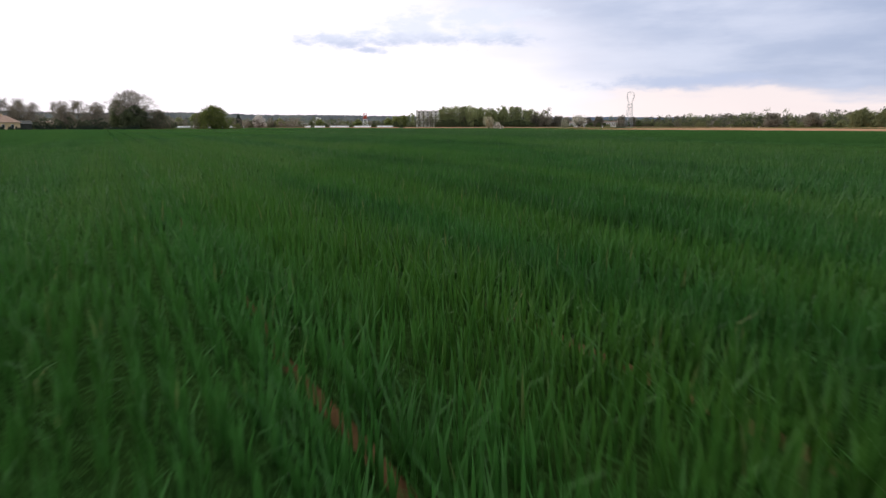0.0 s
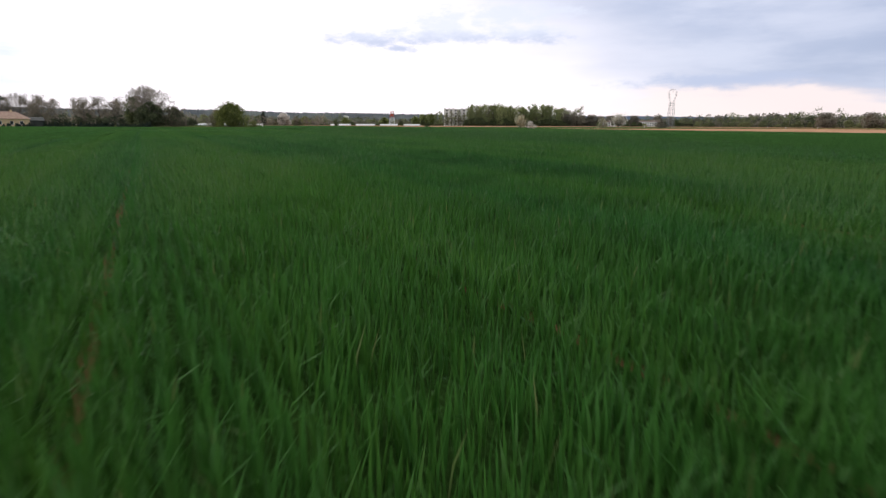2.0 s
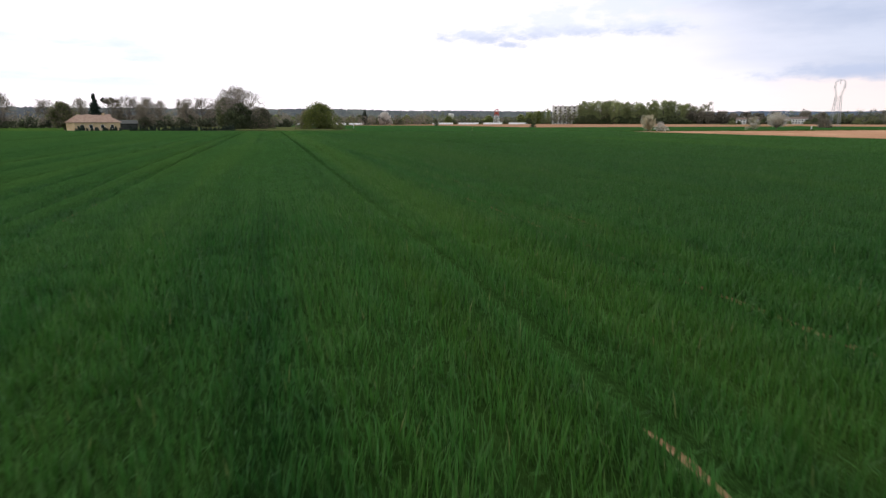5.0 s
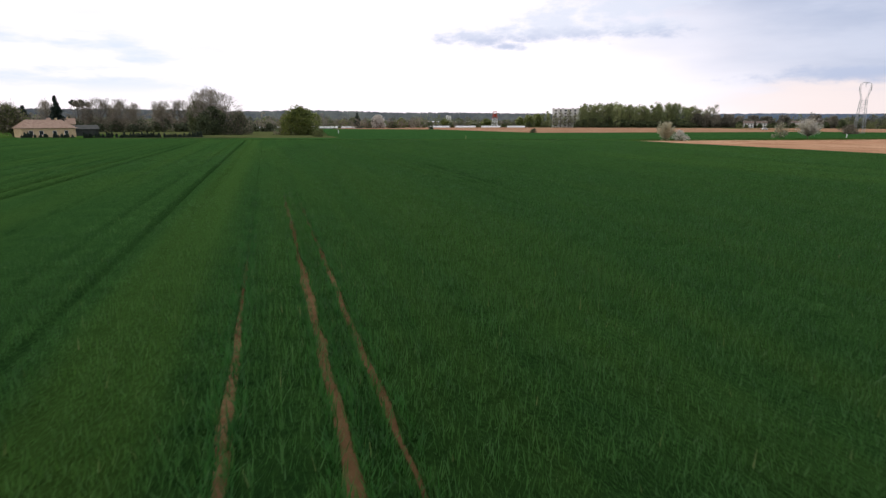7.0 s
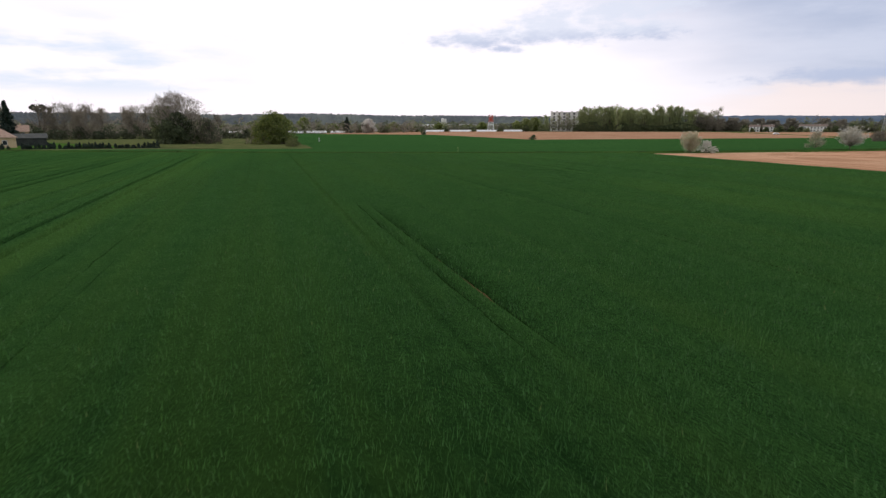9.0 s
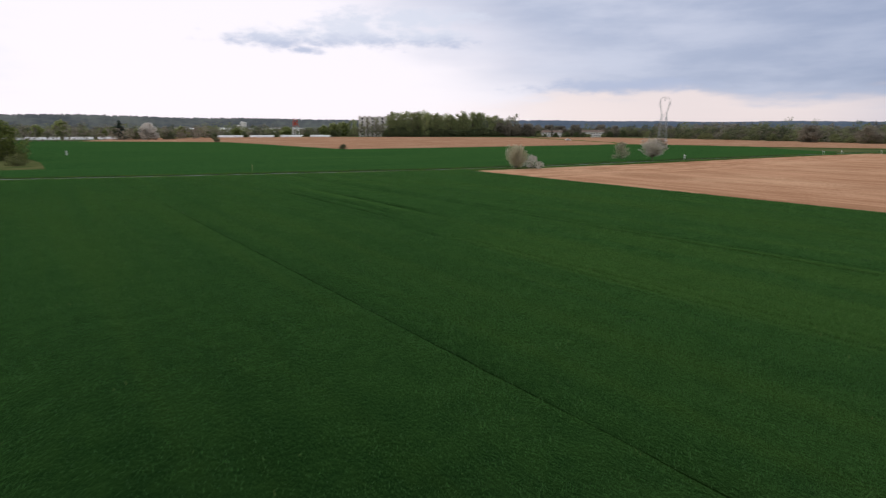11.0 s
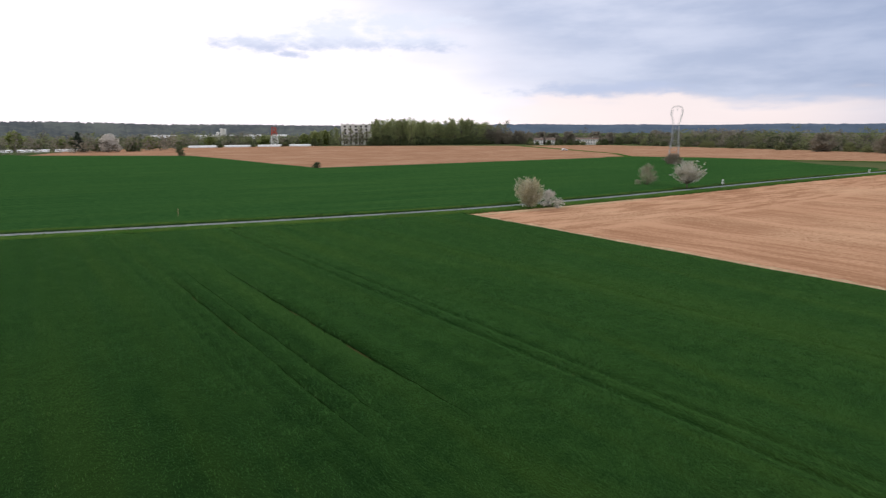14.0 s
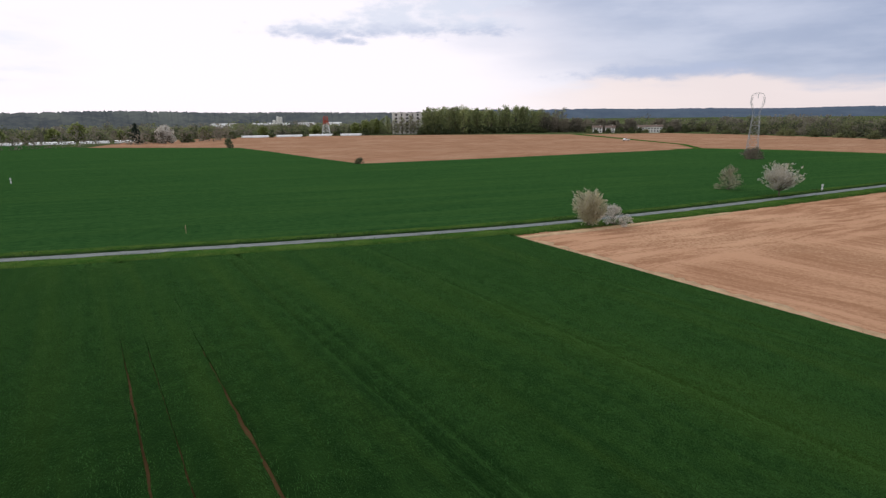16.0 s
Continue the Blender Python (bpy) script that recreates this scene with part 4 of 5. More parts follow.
def belt(name, line, step, depth, hmin, hmax, mat, seed, label, cards=72, width=4.0, keep=1.0, leaf=0.62):
    """Crowns of many sizes in a row: each a dome of clumps, with gaps and taller trees between."""
    rng = np.random.default_rng(seed)
    cs, rs, ns = [], [], []
    for x, y in finer(line, step):
        if rng.random() > keep:
            continue
        dx, dy = rng.normal(0, step * 0.4), abs(rng.normal(0, depth))
        grow = min(1.2, max(0.45, 0.8 + 0.6 * noise.noise((x * 0.018, y * 0.018, seed)) + rng.normal(0, 0.16)))
        h = rng.uniform(hmin, hmax) * grow
        r = math.hypot(x, y) or 1
        px, py = x + dx + x / r * dy, y + dx * 0.5 + y / r * dy
        w = width * rng.uniform(0.75, 1.5) * (0.6 + 0.4 * grow)
        n = int(7 + 2 * rng.random())
        for k in range(n):
            f = (k + 0.5) / n
            q = w * math.sqrt(max(0.08, 1 - (1.35 * f - 0.42) ** 2))
            a, d = rng.uniform(0, 6.28), rng.uniform(0.25, 0.62)
            cs.append((px + d * q * math.cos(a), py + d * q * math.sin(a), h * (0.06 + 0.86 * f)))
            rs.append(q * rng.uniform(0.5, 0.8))
            ns.append(int(cards / n))
    V, F = leaf_cards(rng, cs, rs, ns, leaf, 0.8, 0.0, 0.6)
    return tagged(mesh_object(name, V, F, mat), label, "trees", kind="stuff")


belt("far_woods", BELT, 4.6, 7, 5, 10, FAR_TWIG, 51, "belt of budding brown and grey trees", 110, 5.6)
belt("far_woods", BELT, 6.0, 10, 6, 13, FAR_GREEN, 52, "belt of spring-green trees round the plain", 130, 6.2)
belt("far_woods", BELT, 11.0, 8, 8, 13, FAR_DARK, 60, "dark ivy-grown trees in the belt", 150, 5.6)
EAST_BELT = [(236, 545), (262, 450), (290, 345), (308, 250), (324, 196), (380, 138), (440, 64), (450, -60)]
belt("far_woods", EAST_BELT, 5.0, 9, 10, 14, FAR_TWIG, 91, "tall grey-brown budding trees round the village", 150, 6.0)
belt("far_woods", EAST_BELT, 7.0, 9, 10, 15, FAR_GREEN, 92, "tall spring-green trees round the village", 170, 6.5)
belt("far_woods", EAST_BELT, 17.0, 9, 9, 14, FAR_DARK, 93, "tall dark trees round the village", 190, 6.0)
belt("far_woods", offset_line(EAST_BELT, 60), 4.5, 18, 12, 17, FAR_TWIG, 94, "tall brown trees beyond the village", 120, 9.0, 1.0, 0.9)
belt("far_woods", offset_line(EAST_BELT, 80), 5.5, 18, 12, 17, FAR_GREEN, 95, "tall green trees beyond the village", 120, 9.0, 1.0, 0.9)
belt("far_woods", offset_line(BELT, 4), 3.2, 3, 2.0, 4.5, FAR_DARK, 53, "dark hedge along the field ends", 66, 3.4, 1.0, 0.5)
belt("far_woods", offset_line(BELT, 90), 6.0, 40, 8, 15, FAR_TWIG, 54, "budding trees between far houses", 90, 8.0, 1.0, 0.8)
belt("far_woods", offset_line(BELT, 110), 7.0, 50, 8, 15, FAR_GREEN, 55, "green trees between far houses", 90, 8.0, 1.0, 0.8)
belt("far_woods", [(-330, 60), (-300, 120), (-262, 150), (-235, 172), (-205, 185), (-170, 195)], 2.6, 8, 7, 13, FAR_TWIG, 56, "grey-brown budding trees behind the houses", 70, 4)
belt("far_woods", [(-330, 52), (-296, 112), (-258, 142), (-231, 162), (-201, 176), (-168, 188)], 2.4, 4, 4.5, 7.5, FAR_DARK, 61, "dark hedge and brush behind the houses", 110, 4.2)
belt("far_woods", [(-420, 200), (-300, 260), (-240, 300), (-150, 420)], 4.0, 14, 6, 12, FAR_TWIG, 57, "brown budding trees beyond the meadow", 80, 5.5)
belt("far_woods", [(-700, 420), (-560, 600), (-420, 720), (-300, 800), (-150, 860), (0, 880)], 7.0, 60, 5, 9, FAR_TWIG, 58, "brown woods on the lower hillside", 80, 9.0, 1.0, 1.1)
belt("far_woods", [(-640, 400), (-500, 560), (-380, 660), (-260, 720), (-130, 770), (0, 800)], 6.0, 70, 5, 10, FAR_GREEN, 59, "green woods on the lower hillside", 80, 9.0, 1.0, 1.1)

for k, (x, y, sc) in enumerate(((-286, 378, 0.5), (-255, 392, 0.7), (-236, 404, 0.8), (-217, 412, 0.9), (-196, 404, 0.9), (-172, 398, 0.8), (-163, 462, 0.6), (-137, 484, 0.4), (-112, 497, 0.35), (-86, 508, 0.5), (-60, 516, 0.7), (146, 519, 0.6), (173, 510, 0.7), (182, 507, 0.6), (213, 497, 0.6), (224, 492, 0.7), (150, 508, 0.42), (161, 507, 0.5), (187, 499, 0.5), (206, 494, 0.42))):
    copy_thing(under, at(x, y, 47 * k, sc, sc * (0.8 + 0.1 * (k % 4))))


bush = tree("hedge_bush", at(266, 330), "pale green hedge bush at the field end", "shrub", 46, 4.5, 4.0, 0.02, 36, 40, 0.45, FAR_GREEN, 1.6, "bush", "field end bushes")
r4 = np.random.default_rng(19)
for k in range(34):
    f = (k + r4.random()) / 34
    x = np.interp(f, [0, 0.25, 0.5, 0.7, 1], [232, 268, 290, 312, 400])
    y = np.interp(f, [0, 0.25, 0.5, 0.7, 1], [470, 345, 245, 180, 72])
    copy_thing(bush, at(x + r4.normal(0, 2), y + r4.normal(0, 2), r4.uniform(0, 360), r4.uniform(0.6, 1.3), r4.uniform(0.5, 1.2)))


# ---- hills ----
def ridge(name, radius, az0, az1, height, mat, label, seed, rough=0.25, step=0.06, depth=500, fuzz=1.0):
    """A wooded ridge seen from afar: a bank that rises to an uneven crest."""
    V, F = [], []
    azs = np.arange(az0, az1, step)
    for i, a in enumerate(azs):
        t = radians(a)
        h = height(a) * (1 + rough * noise.noise((a * 0.12, seed, 0))) + height(a) * 0.07 * noise.noise((a * 1.7, seed, 2)) + height(a) * 0.09 * fuzz * noise.noise((a * 6.0, seed, 4))
        for r, z in ((radius, -0.5), (radius * 1.04, h * 0.55), (radius * 1.08, h), (radius * 1.08 + depth, h * 0.4)):
            V.append((r * math.sin(t), r * math.cos(t), z))
    for i in range(len(azs) - 1):
        o = 4 * i
        F += [(o + k, o + 4 + k, o + 5 + k, o + 1 + k) for k in range(3)]
    return tagged(mesh_object(name, V, F, mat), label, "hills", kind="structure")


ridge("backdrop_hills", 1250, -75, 8, lambda a: 28 + 5 * min(1, max(0, (-12 - a) / 12)), HILL, "dark wooded ridge behind the village", 3, 0.10)
# the blue of these hills is haze put into the material
ridge("backdrop_far_hills", 3300, 0, 75, lambda a: 50 + 6 * math.sin(radians(a * 7)), HILL_FAR, "far wooded hills on the horizon, tinted blue for haze", 5, 0.16, 0.06, 500, 0.3)
ridge("backdrop_east_hills", 1500, 44, 100, lambda a: 20 * min(1, max(0.05, (a - 44) / 12)), HILL, "dark wooded ridge beyond the church", 8)


# ---- the pylon ----
def pylon(m):
    root = thing("pylon", m, "grey steel lattice pylon with a ring-shaped head", "pylon")
    waist, w0, w1 = 15.2, 2.0, 1.2
    corners = [(-1, -1), (1, -1), (1, 1), (-1, 1)]
    wid = lambda z: w0 + (w1 - w0) * z / waist
    for cx, cy in corners:
        bm = bmesh.new()
        bar(bm, (cx * w0, cy * w0, -0.3), (cx * w1, cy * w1, waist), 0.12)
        part("leg", bm, STEEL, root)
    levels = [0, 3.2, 6.1, 8.8, 11.2, 13.3, waist]
    for a, b in zip(levels, levels[1:]):
        for i in range(4):
            (ax, ay), (bx, by) = corners[i], corners[(i + 1) % 4]
            bm = bmesh.new()
            bar(bm, (ax * wid(a), ay * wid(a), a), (bx * wid(b), by * wid(b), b), 0.055)
            bar(bm, (bx * wid(a), by * wid(a), a), (ax * wid(b), ay * wid(b), b), 0.055)
            bar(bm, (ax * wid(b), ay * wid(b), b), (bx * wid(b), by * wid(b), b), 0.065)
            part("brace", bm, STEEL, root)
    # the head: two lattice horns that bow out and meet again
    prof = [(1.1, 15.2), (1.5, 16.8), (2.0, 18.4), (2.3, 20.0), (2.4, 21.3), (2.1, 22.5), (1.3, 23.25), (0.0, 23.5)]
    for side in (-1, 1):
        bm = bmesh.new()
        for (x0, z0), (x1, z1) in zip(prof, prof[1:]):
            for y in (-0.45, 0.45):
                bar(bm, (side * x0, y, z0), (side * x1, y, z1), 0.07)
                bar(bm, (side * max(0, x0 - 0.5), y, z0 + 0.1), (side * max(0, x1 - 0.5), y, z1 - (0.5 if z1 > 22 else 0)), 0.05)
                bar(bm, (side * x0, y, z0), (side * max(0, x1 - 0.5), y, z1 - (0.5 if z1 > 22 else 0)), 0.03)
            bar(bm, (side * x1, -0.45, z1), (side * x1, 0.45, z1), 0.045)
        part("horn", bm, STEEL, root)
    for side in (-1, 0, 1):
        bm = bmesh.new()
        x, z = side * 2.4, 21.0 if side else 23.1
        bar(bm, (x, 0, z), (x, 0, z - 1.6), 0.14)
        for k in range(5):
            bmesh.ops.create_cone(bm, cap_ends=True, segments=8, radius1=0.18, radius2=0.10, depth=0.12, matrix=Matrix.Translation((x, 0, z - 0.5 - 0.22 * k)))
        part("insulator", bm, STEEL, root, "string of grey insulator discs")
    return root


pylon(pose(127.6, 215.7, 0, 0, 0, -38))


# ---- buildings ----
def windows(root, wall, xs, zs, y, w, h, mat=PANE):
    """Windows in a wall that faces -y: frame and recessed pane."""
    for z in zs:
        for x in xs:
            bm = bmesh.new()
            for lo, hi in (((x - w / 2 - 0.08, y - 0.05, z - h / 2 - 0.08), (x - w / 2, y + 0.06, z + h / 2 + 0.08)), ((x + w / 2, y - 0.05, z - h / 2 - 0.08), (x + w / 2 + 0.08, y + 0.06, z + h / 2 + 0.08)),
                           ((x - w / 2, y - 0.05, z + h / 2), (x + w / 2, y + 0.06, z + h / 2 + 0.08)), ((x - w / 2, y - 0.08, z - h / 2 - 0.08), (x + w / 2, y + 0.06, z - h / 2))):
                box(bm, lo, hi)
            win = part("window", bm, WHITE_PAINT, root)
            bm = bmesh.new()
            box(bm, (x - w / 2, y - 0.015, z - h / 2), (x + w / 2, y + 0.05, z + h / 2))
            part("pane", bm, mat, win)


def house(m, label, w, d, eaves, ridge_h, wall_mat, roof_mat, xs, zs, ww=1.1, wh=1.3, chimney=True, name="house", hip=0.0):
    root = thing(name, m, label, "house")
    bm = bmesh.new()
    v = [bm.verts.new(p) for p in ((-w / 2, -d / 2, 0), (w / 2, -d / 2, 0), (w / 2, d / 2, 0), (-w / 2, d / 2, 0), (-w / 2, -d / 2, eaves), (w / 2, -d / 2, eaves), (w / 2, d / 2, eaves), (-w / 2, d / 2, eaves))]
    for f in ((0, 1, 5, 4), (1, 2, 6, 5), (2, 3, 7, 6), (3, 0, 4, 7)):
        bm.faces.new([v[i] for i in f])
    if not hip:
        for sx, a, b in ((-1, 4, 7), (1, 5, 6)):
            t = bm.verts.new((sx * w / 2, 0, ridge_h))
            bm.faces.new((v[a], v[b], t))
    bmesh.ops.recalc_face_normals(bm, faces=bm.faces)
    part("wall", bm, wall_mat, root)
    o = 0.45
    for sy in (-1, 1):
        bm = bmesh.new()
        e = eaves - 0.12
        pts = [(-w / 2 - o, sy * (d / 2 + o), e), (w / 2 + o, sy * (d / 2 + o), e), (w / 2 + o - hip, 0, ridge_h + 0.1), (-w / 2 - o + hip, 0, ridge_h + 0.1)]
        a = [bm.verts.new(p) for p in pts]
        b = [bm.verts.new((p[0], p[1], p[2] + 0.16)) for p in pts]
        bm.faces.new(a), bm.faces.new(b)
        for i in range(4):
            bm.faces.new((a[i], a[(i + 1) % 4], b[(i + 1) % 4], b[i]))
        bmesh.ops.recalc_face_normals(bm, faces=bm.faces)
        part("roof", bm, roof_mat, root)
    if hip:
        for sx in (-1, 1):
            bm = bmesh.new()
            pts = [(sx * (w / 2 + o), -d / 2 - o, eaves - 0.12), (sx * (w / 2 + o), d / 2 + o, eaves - 0.12), (sx * (w / 2 + o - hip), 0, ridge_h + 0.1)]
            a = [bm.verts.new(p) for p in pts]
            b = [bm.verts.new((p[0], p[1], p[2] + 0.16)) for p in pts]
            bm.faces.new(a), bm.faces.new(b)
            for i in range(3):
                bm.faces.new((a[i], a[(i + 1) % 3], b[(i + 1) % 3], b[i]))
            bmesh.ops.recalc_face_normals(bm, faces=bm.faces)
            part("roof", bm, roof_mat, root)
    if chimney:
        bm = bmesh.new()
        box(bm, (w * 0.22, -0.35, ridge_h - 0.7), (w * 0.22 + 0.6, 0.35, ridge_h + 0.9), 0.04)
        part("chimney", bm, wall_mat, root)
    windows(root, None, xs, zs, -d / 2, ww, wh)
    return root


house(pose(-181.5, 63.5, 0, 0, 0, 66), "single-storey cream rendered house with pale tile roof", 16, 9, 3.2, 5.8, RENDER_WALL, TILE, (-5.5, -2.5, 1.5, 5), (1.6,), hip=3.0)
house(pose(-231, 114, 0, 0, 0, 50), "cream house with an orange tile roof among trees", 10, 8, 4.4, 6.8, RENDER_WALL, TILE, (-3, 0, 3), (1.4, 3.3))
house(pose(-188, 84, 0, 0, 0, 50), "low dark timber barn behind the hedge", 11, 6, 2.6, 3.9, DARK_PAINT, DARK_PAINT, (), (), chimney=False, name="barn")
house(pose(-330, 300, 0, 0, 0, 40), "small white house far behind the meadow", 9, 7, 3.4, 5.6, WHITE_WALL, TILE, (-2.5, 2.5), (1.7,))
for i, (x, y) in enumerate(((154, 517), (165, 515))):
    house(pose(x, y, 0, 0, 0, -18), "white two-storey house with grey windows beyond the fields", 8.6, 7, 4.7, 6.2, WHITE_WALL, DARK_TILE, (-2.7, 0, 2.7), (1.4, 3.5))
house(pose(199, 507, 0, 0, 0, -20), "long white terrace of houses beyond the fields", 21, 8, 5.2, 6.4, WHITE_WALL, DARK_TILE, (-8.5, -6, -3.5, -1, 1.5, 4, 6.5, 9), (1.4, 3.7), 1.0, 1.2)
house(pose(309, 176, 0, 0, 0, -58), "white village house beside the church", 8, 7, 5, 7, WHITE_WALL, DARK_TILE, (-3, 0, 3), (1.5, 3.9))
house(pose(350, 132, 0, 0, 0, -64), "white village house among trees", 8, 7, 4, 6.2, WHITE_WALL, DARK_TILE, (-2, 2), (1.5,))
house(pose(531, 212, 0, 0, 0, -68), "large white building above the village trees", 22, 11, 12.5, 14, WHITE_WALL, DARK_TILE, (-8, -4, 0, 4, 8), (7, 10), 1.4, 1.5, chimney=False, name="village_hall")


def apartment_block(m):
    """A five-storey block with projecting white piers and dark loggias."""
    root = thing("apartment_building", m, "pale five-storey apartment block with white piers", "building")
    w, d, h = 29.0, 11.0, 19.5
    bm = bmesh.new()
    box(bm, (-w / 2, -d / 2 + 1.0, 0), (w / 2, d / 2, h))
    part("wall", bm, WHITE_WALL, root)
    xs = np.array((-14.5, -9.0, -4.2, 1.6, 6.0, 11.6, 14.5))
    for x in xs:
        bm = bmesh.new()
        box(bm, (x - 1.1, -d / 2 + 0.1, 0), (x + 1.1, -d / 2 + 1.0, h + (1.3 if abs(x) > 4 else 0.4)), 0.08)
        part("pier", bm, WHITE_WALL, root)
    for a, b in zip(xs, xs[1:]):
        for k in range(6):
            z = 0.5 + 3.15 * k
            bm = bmesh.new()
            box(bm, (a + 1.1, -d / 2 + 0.55, z), (b - 1.1, -d / 2 + 1.0, z + 0.5))
            bal = part("balcony", bm, WHITE_WALL, root)
            bm = bmesh.new()
            box(bm, ((a + b) / 2 - 0.3 * (b - a - 2.2), -d / 2 + 0.93, z + 0.9), ((a + b) / 2 + 0.3 * (b - a - 2.2), -d / 2 + 1.04, z + 2.5))
            part("pane", bm, PANE, bal)
    bm = bmesh.new()
    box(bm, (-w / 2 - 0.5, -d / 2 + 0.2, h), (w / 2 + 0.5, d / 2 + 0.3, h + 0.45), 0.05)
    part("roof", bm, WHITE_WALL, root)
    return root


apartment_block(pose(-21.5, 546, 0, 0, 0, 2))


def church(m):
    root = thing("church", m, "white village church with a square bell tower", "church")
    bm = bmesh.new()
    box(bm, (-2.2, -2.2, 0), (2.2, 2.2, 12.5), 0.08)
    tower = part("tower", bm, WHITE_WALL, root)
    for x in (-0.9, 0.9):
        bm = bmesh.new()
        box(bm, (x - 0.45, -2.26, 9.2), (x + 0.45, -2.15, 11.4))
        part("bell_opening", bm, PANE, tower)
    bm = bmesh.new()
    bmesh.ops.create_cone(bm, cap_ends=True, segments=4, radius1=3.1, radius2=0.05, depth=4.2, matrix=pose(0, 0, 14.6, 0, 0, 45))
    part("spire", bm, WHITE_WALL, tower)
    bm = bmesh.new()
    box(bm, (2.0, -3, 0), (9, 3, 4.6))
    part("nave", bm, WHITE_WALL, root)
    bm = bmesh.new()
    v = [bm.verts.new(p) for p in ((1.8, -3.5, 4.5), (9.4, -3.5, 4.5), (9.4, 3.5, 4.5), (1.8, 3.5, 4.5), (1.8, 0, 6.8), (9.4, 0, 6.8))]
    for f in ((0, 1, 5, 4), (2, 3, 4, 5), (1, 2, 5), (3, 0, 4), (0, 3, 2, 1)):
        bm.faces.new([v[i] for i in f])
    part("roof", bm, TILE, root)
    for x in (4.2, 6.8):
        bm = bmesh.new()
        box(bm, (x - 0.5, -3.06, 1.8), (x + 0.5, -2.95, 3.8))
        part("window", bm, PANE, root)
    return root


church(pose(290, 187.2, 0, 0, 0, -58) @ Matrix.Diagonal((0.68, 0.68, 0.70, 1)))


def silo(m):
    root = thing("grain_silo", m, "white concrete silo tower above far trees", "silo")
    for x, h, r in ((-6.5, 14, 2.8), (0, 20.5, 2.7), (5.2, 19.5, 2.5)):
        bm = bmesh.new()
        bmesh.ops.create_cone(bm, cap_ends=True, segments=20, radius1=r, radius2=r, depth=h, matrix=Matrix.Translation((x, 0, h / 2)))
        t = part("silo_tower", bm, WHITE_WALL, root)
        bm = bmesh.new()
        bmesh.ops.create_cone(bm, cap_ends=True, segments=20, radius1=r + 0.3, radius2=r * 0.5, depth=1.2, matrix=Matrix.Translation((x, 0, h + 0.6)))
        part("cap", bm, WHITE_WALL, t)
    return root


silo(pose(-275, 1014, -2, 0, 0, 16))


def mast(m):
    """Short lattice mast with a red upper and a white lower part."""
    root = thing("lattice_mast", m, "squat lattice mast painted red above and white below", "mast")
    for z0, z1, mat, nm in ((0, 12.5, WHITE_PAINT, "lower_frame"), (12.5, 23, RED_PAINT, "upper_frame")):
        bm = bmesh.new()
        wid = lambda z: 3.6 - 1.9 * z / 23
        zs = np.linspace(z0, z1, 4)
        for cx, cy in ((-1, -1), (1, -1), (1, 1), (-1, 1)):
            bar(bm, (cx * wid(z0), cy * wid(z0), z0), (cx * wid(z1), cy * wid(z1), z1), 0.34)
        c = [(-1, -1), (1, -1), (1, 1), (-1, 1)]
        for a, b in zip(zs, zs[1:]):
            for i in range(4):
                p, q = c[i], c[(i + 1) % 4]
                bar(bm, (p[0] * wid(a), p[1] * wid(a), a), (q[0] * wid(b), q[1] * wid(b), b), 0.28)
                bar(bm, (q[0] * wid(a), q[1] * wid(a), a), (p[0] * wid(b), p[1] * wid(b), b), 0.28)
                bar(bm, (p[0] * wid(b), p[1] * wid(b), b), (q[0] * wid(b), q[1] * wid(b), b), 0.32)
        part(nm, bm, mat, root)
    bm = bmesh.new()
    bmesh.ops.create_cone(bm, cap_ends=True, segments=14, radius1=1.2, radius2=1.2, depth=3.4, matrix=Matrix.Translation((0, 0, 17.0)))
    part("tank", bm, RED_PAINT, root, "red cylindrical tank")
    return root


mast(pose(-102, 549, 0, 0, 0, 8) @ Matrix.Diagonal((1.0, 1.0, 0.76, 1)))


def greenhouse(m, length, width=7.0, h=1.8):
    root = thing("greenhouse", m, "long white film tunnel beside the field", "greenhouse", "film tunnels")
    V, F = [], []
    n = 10
    xs = np.linspace(-length / 2, length / 2, max(3, int(length / 3)))
    for x in xs:
        for k in range(n + 1):
            a = math.pi * k / n
            V.append((x, -width / 2 * math.cos(a), h * math.sin(a) ** 0.7))
    for i in range(len(xs) - 1):
        for k in range(n):
            o = i * (n + 1) + k
            F.append((o, o + 1, o + n + 2, o + n + 1))
    mesh_object("cover", V, F, FILM, root, smooth=True)
    for x in (xs[0], xs[-1]):
        V = [(x, -width / 2 * math.cos(math.pi * k / n), h * math.sin(math.pi * k / n) ** 0.7) for k in range(n + 1)]
        mesh_object("end_wall", V, [tuple(range(n + 1))], FILM, root)
    for x in xs[::2]:
        V, F = [], []
        for k in range(n):
            p = [(x, -(width / 2 + 0.03) * math.cos(math.pi * j / n), (h + 0.03) * math.sin(math.pi * j / n) ** 0.7) for j in (k, k + 1)]
            tube(V, F, p[0], p[1], 0.05, 0.05, 4)
        mesh_object("hoop", V, F, STEEL, root)
    return root


for x, y, rz, ln in ((-318, 352, 30, 26), (-288, 371, 29, 34), (-258, 386, 27, 26), (-236, 397, 27, 18), (-219, 406, 24, 14), (-150, 488, 25, 26), (-124, 498, 20, 24), (-98, 510, 14, 24), (-72, 517, 8, 22)):
    greenhouse(pose(x, y, 0, 0, 0, rz), ln)


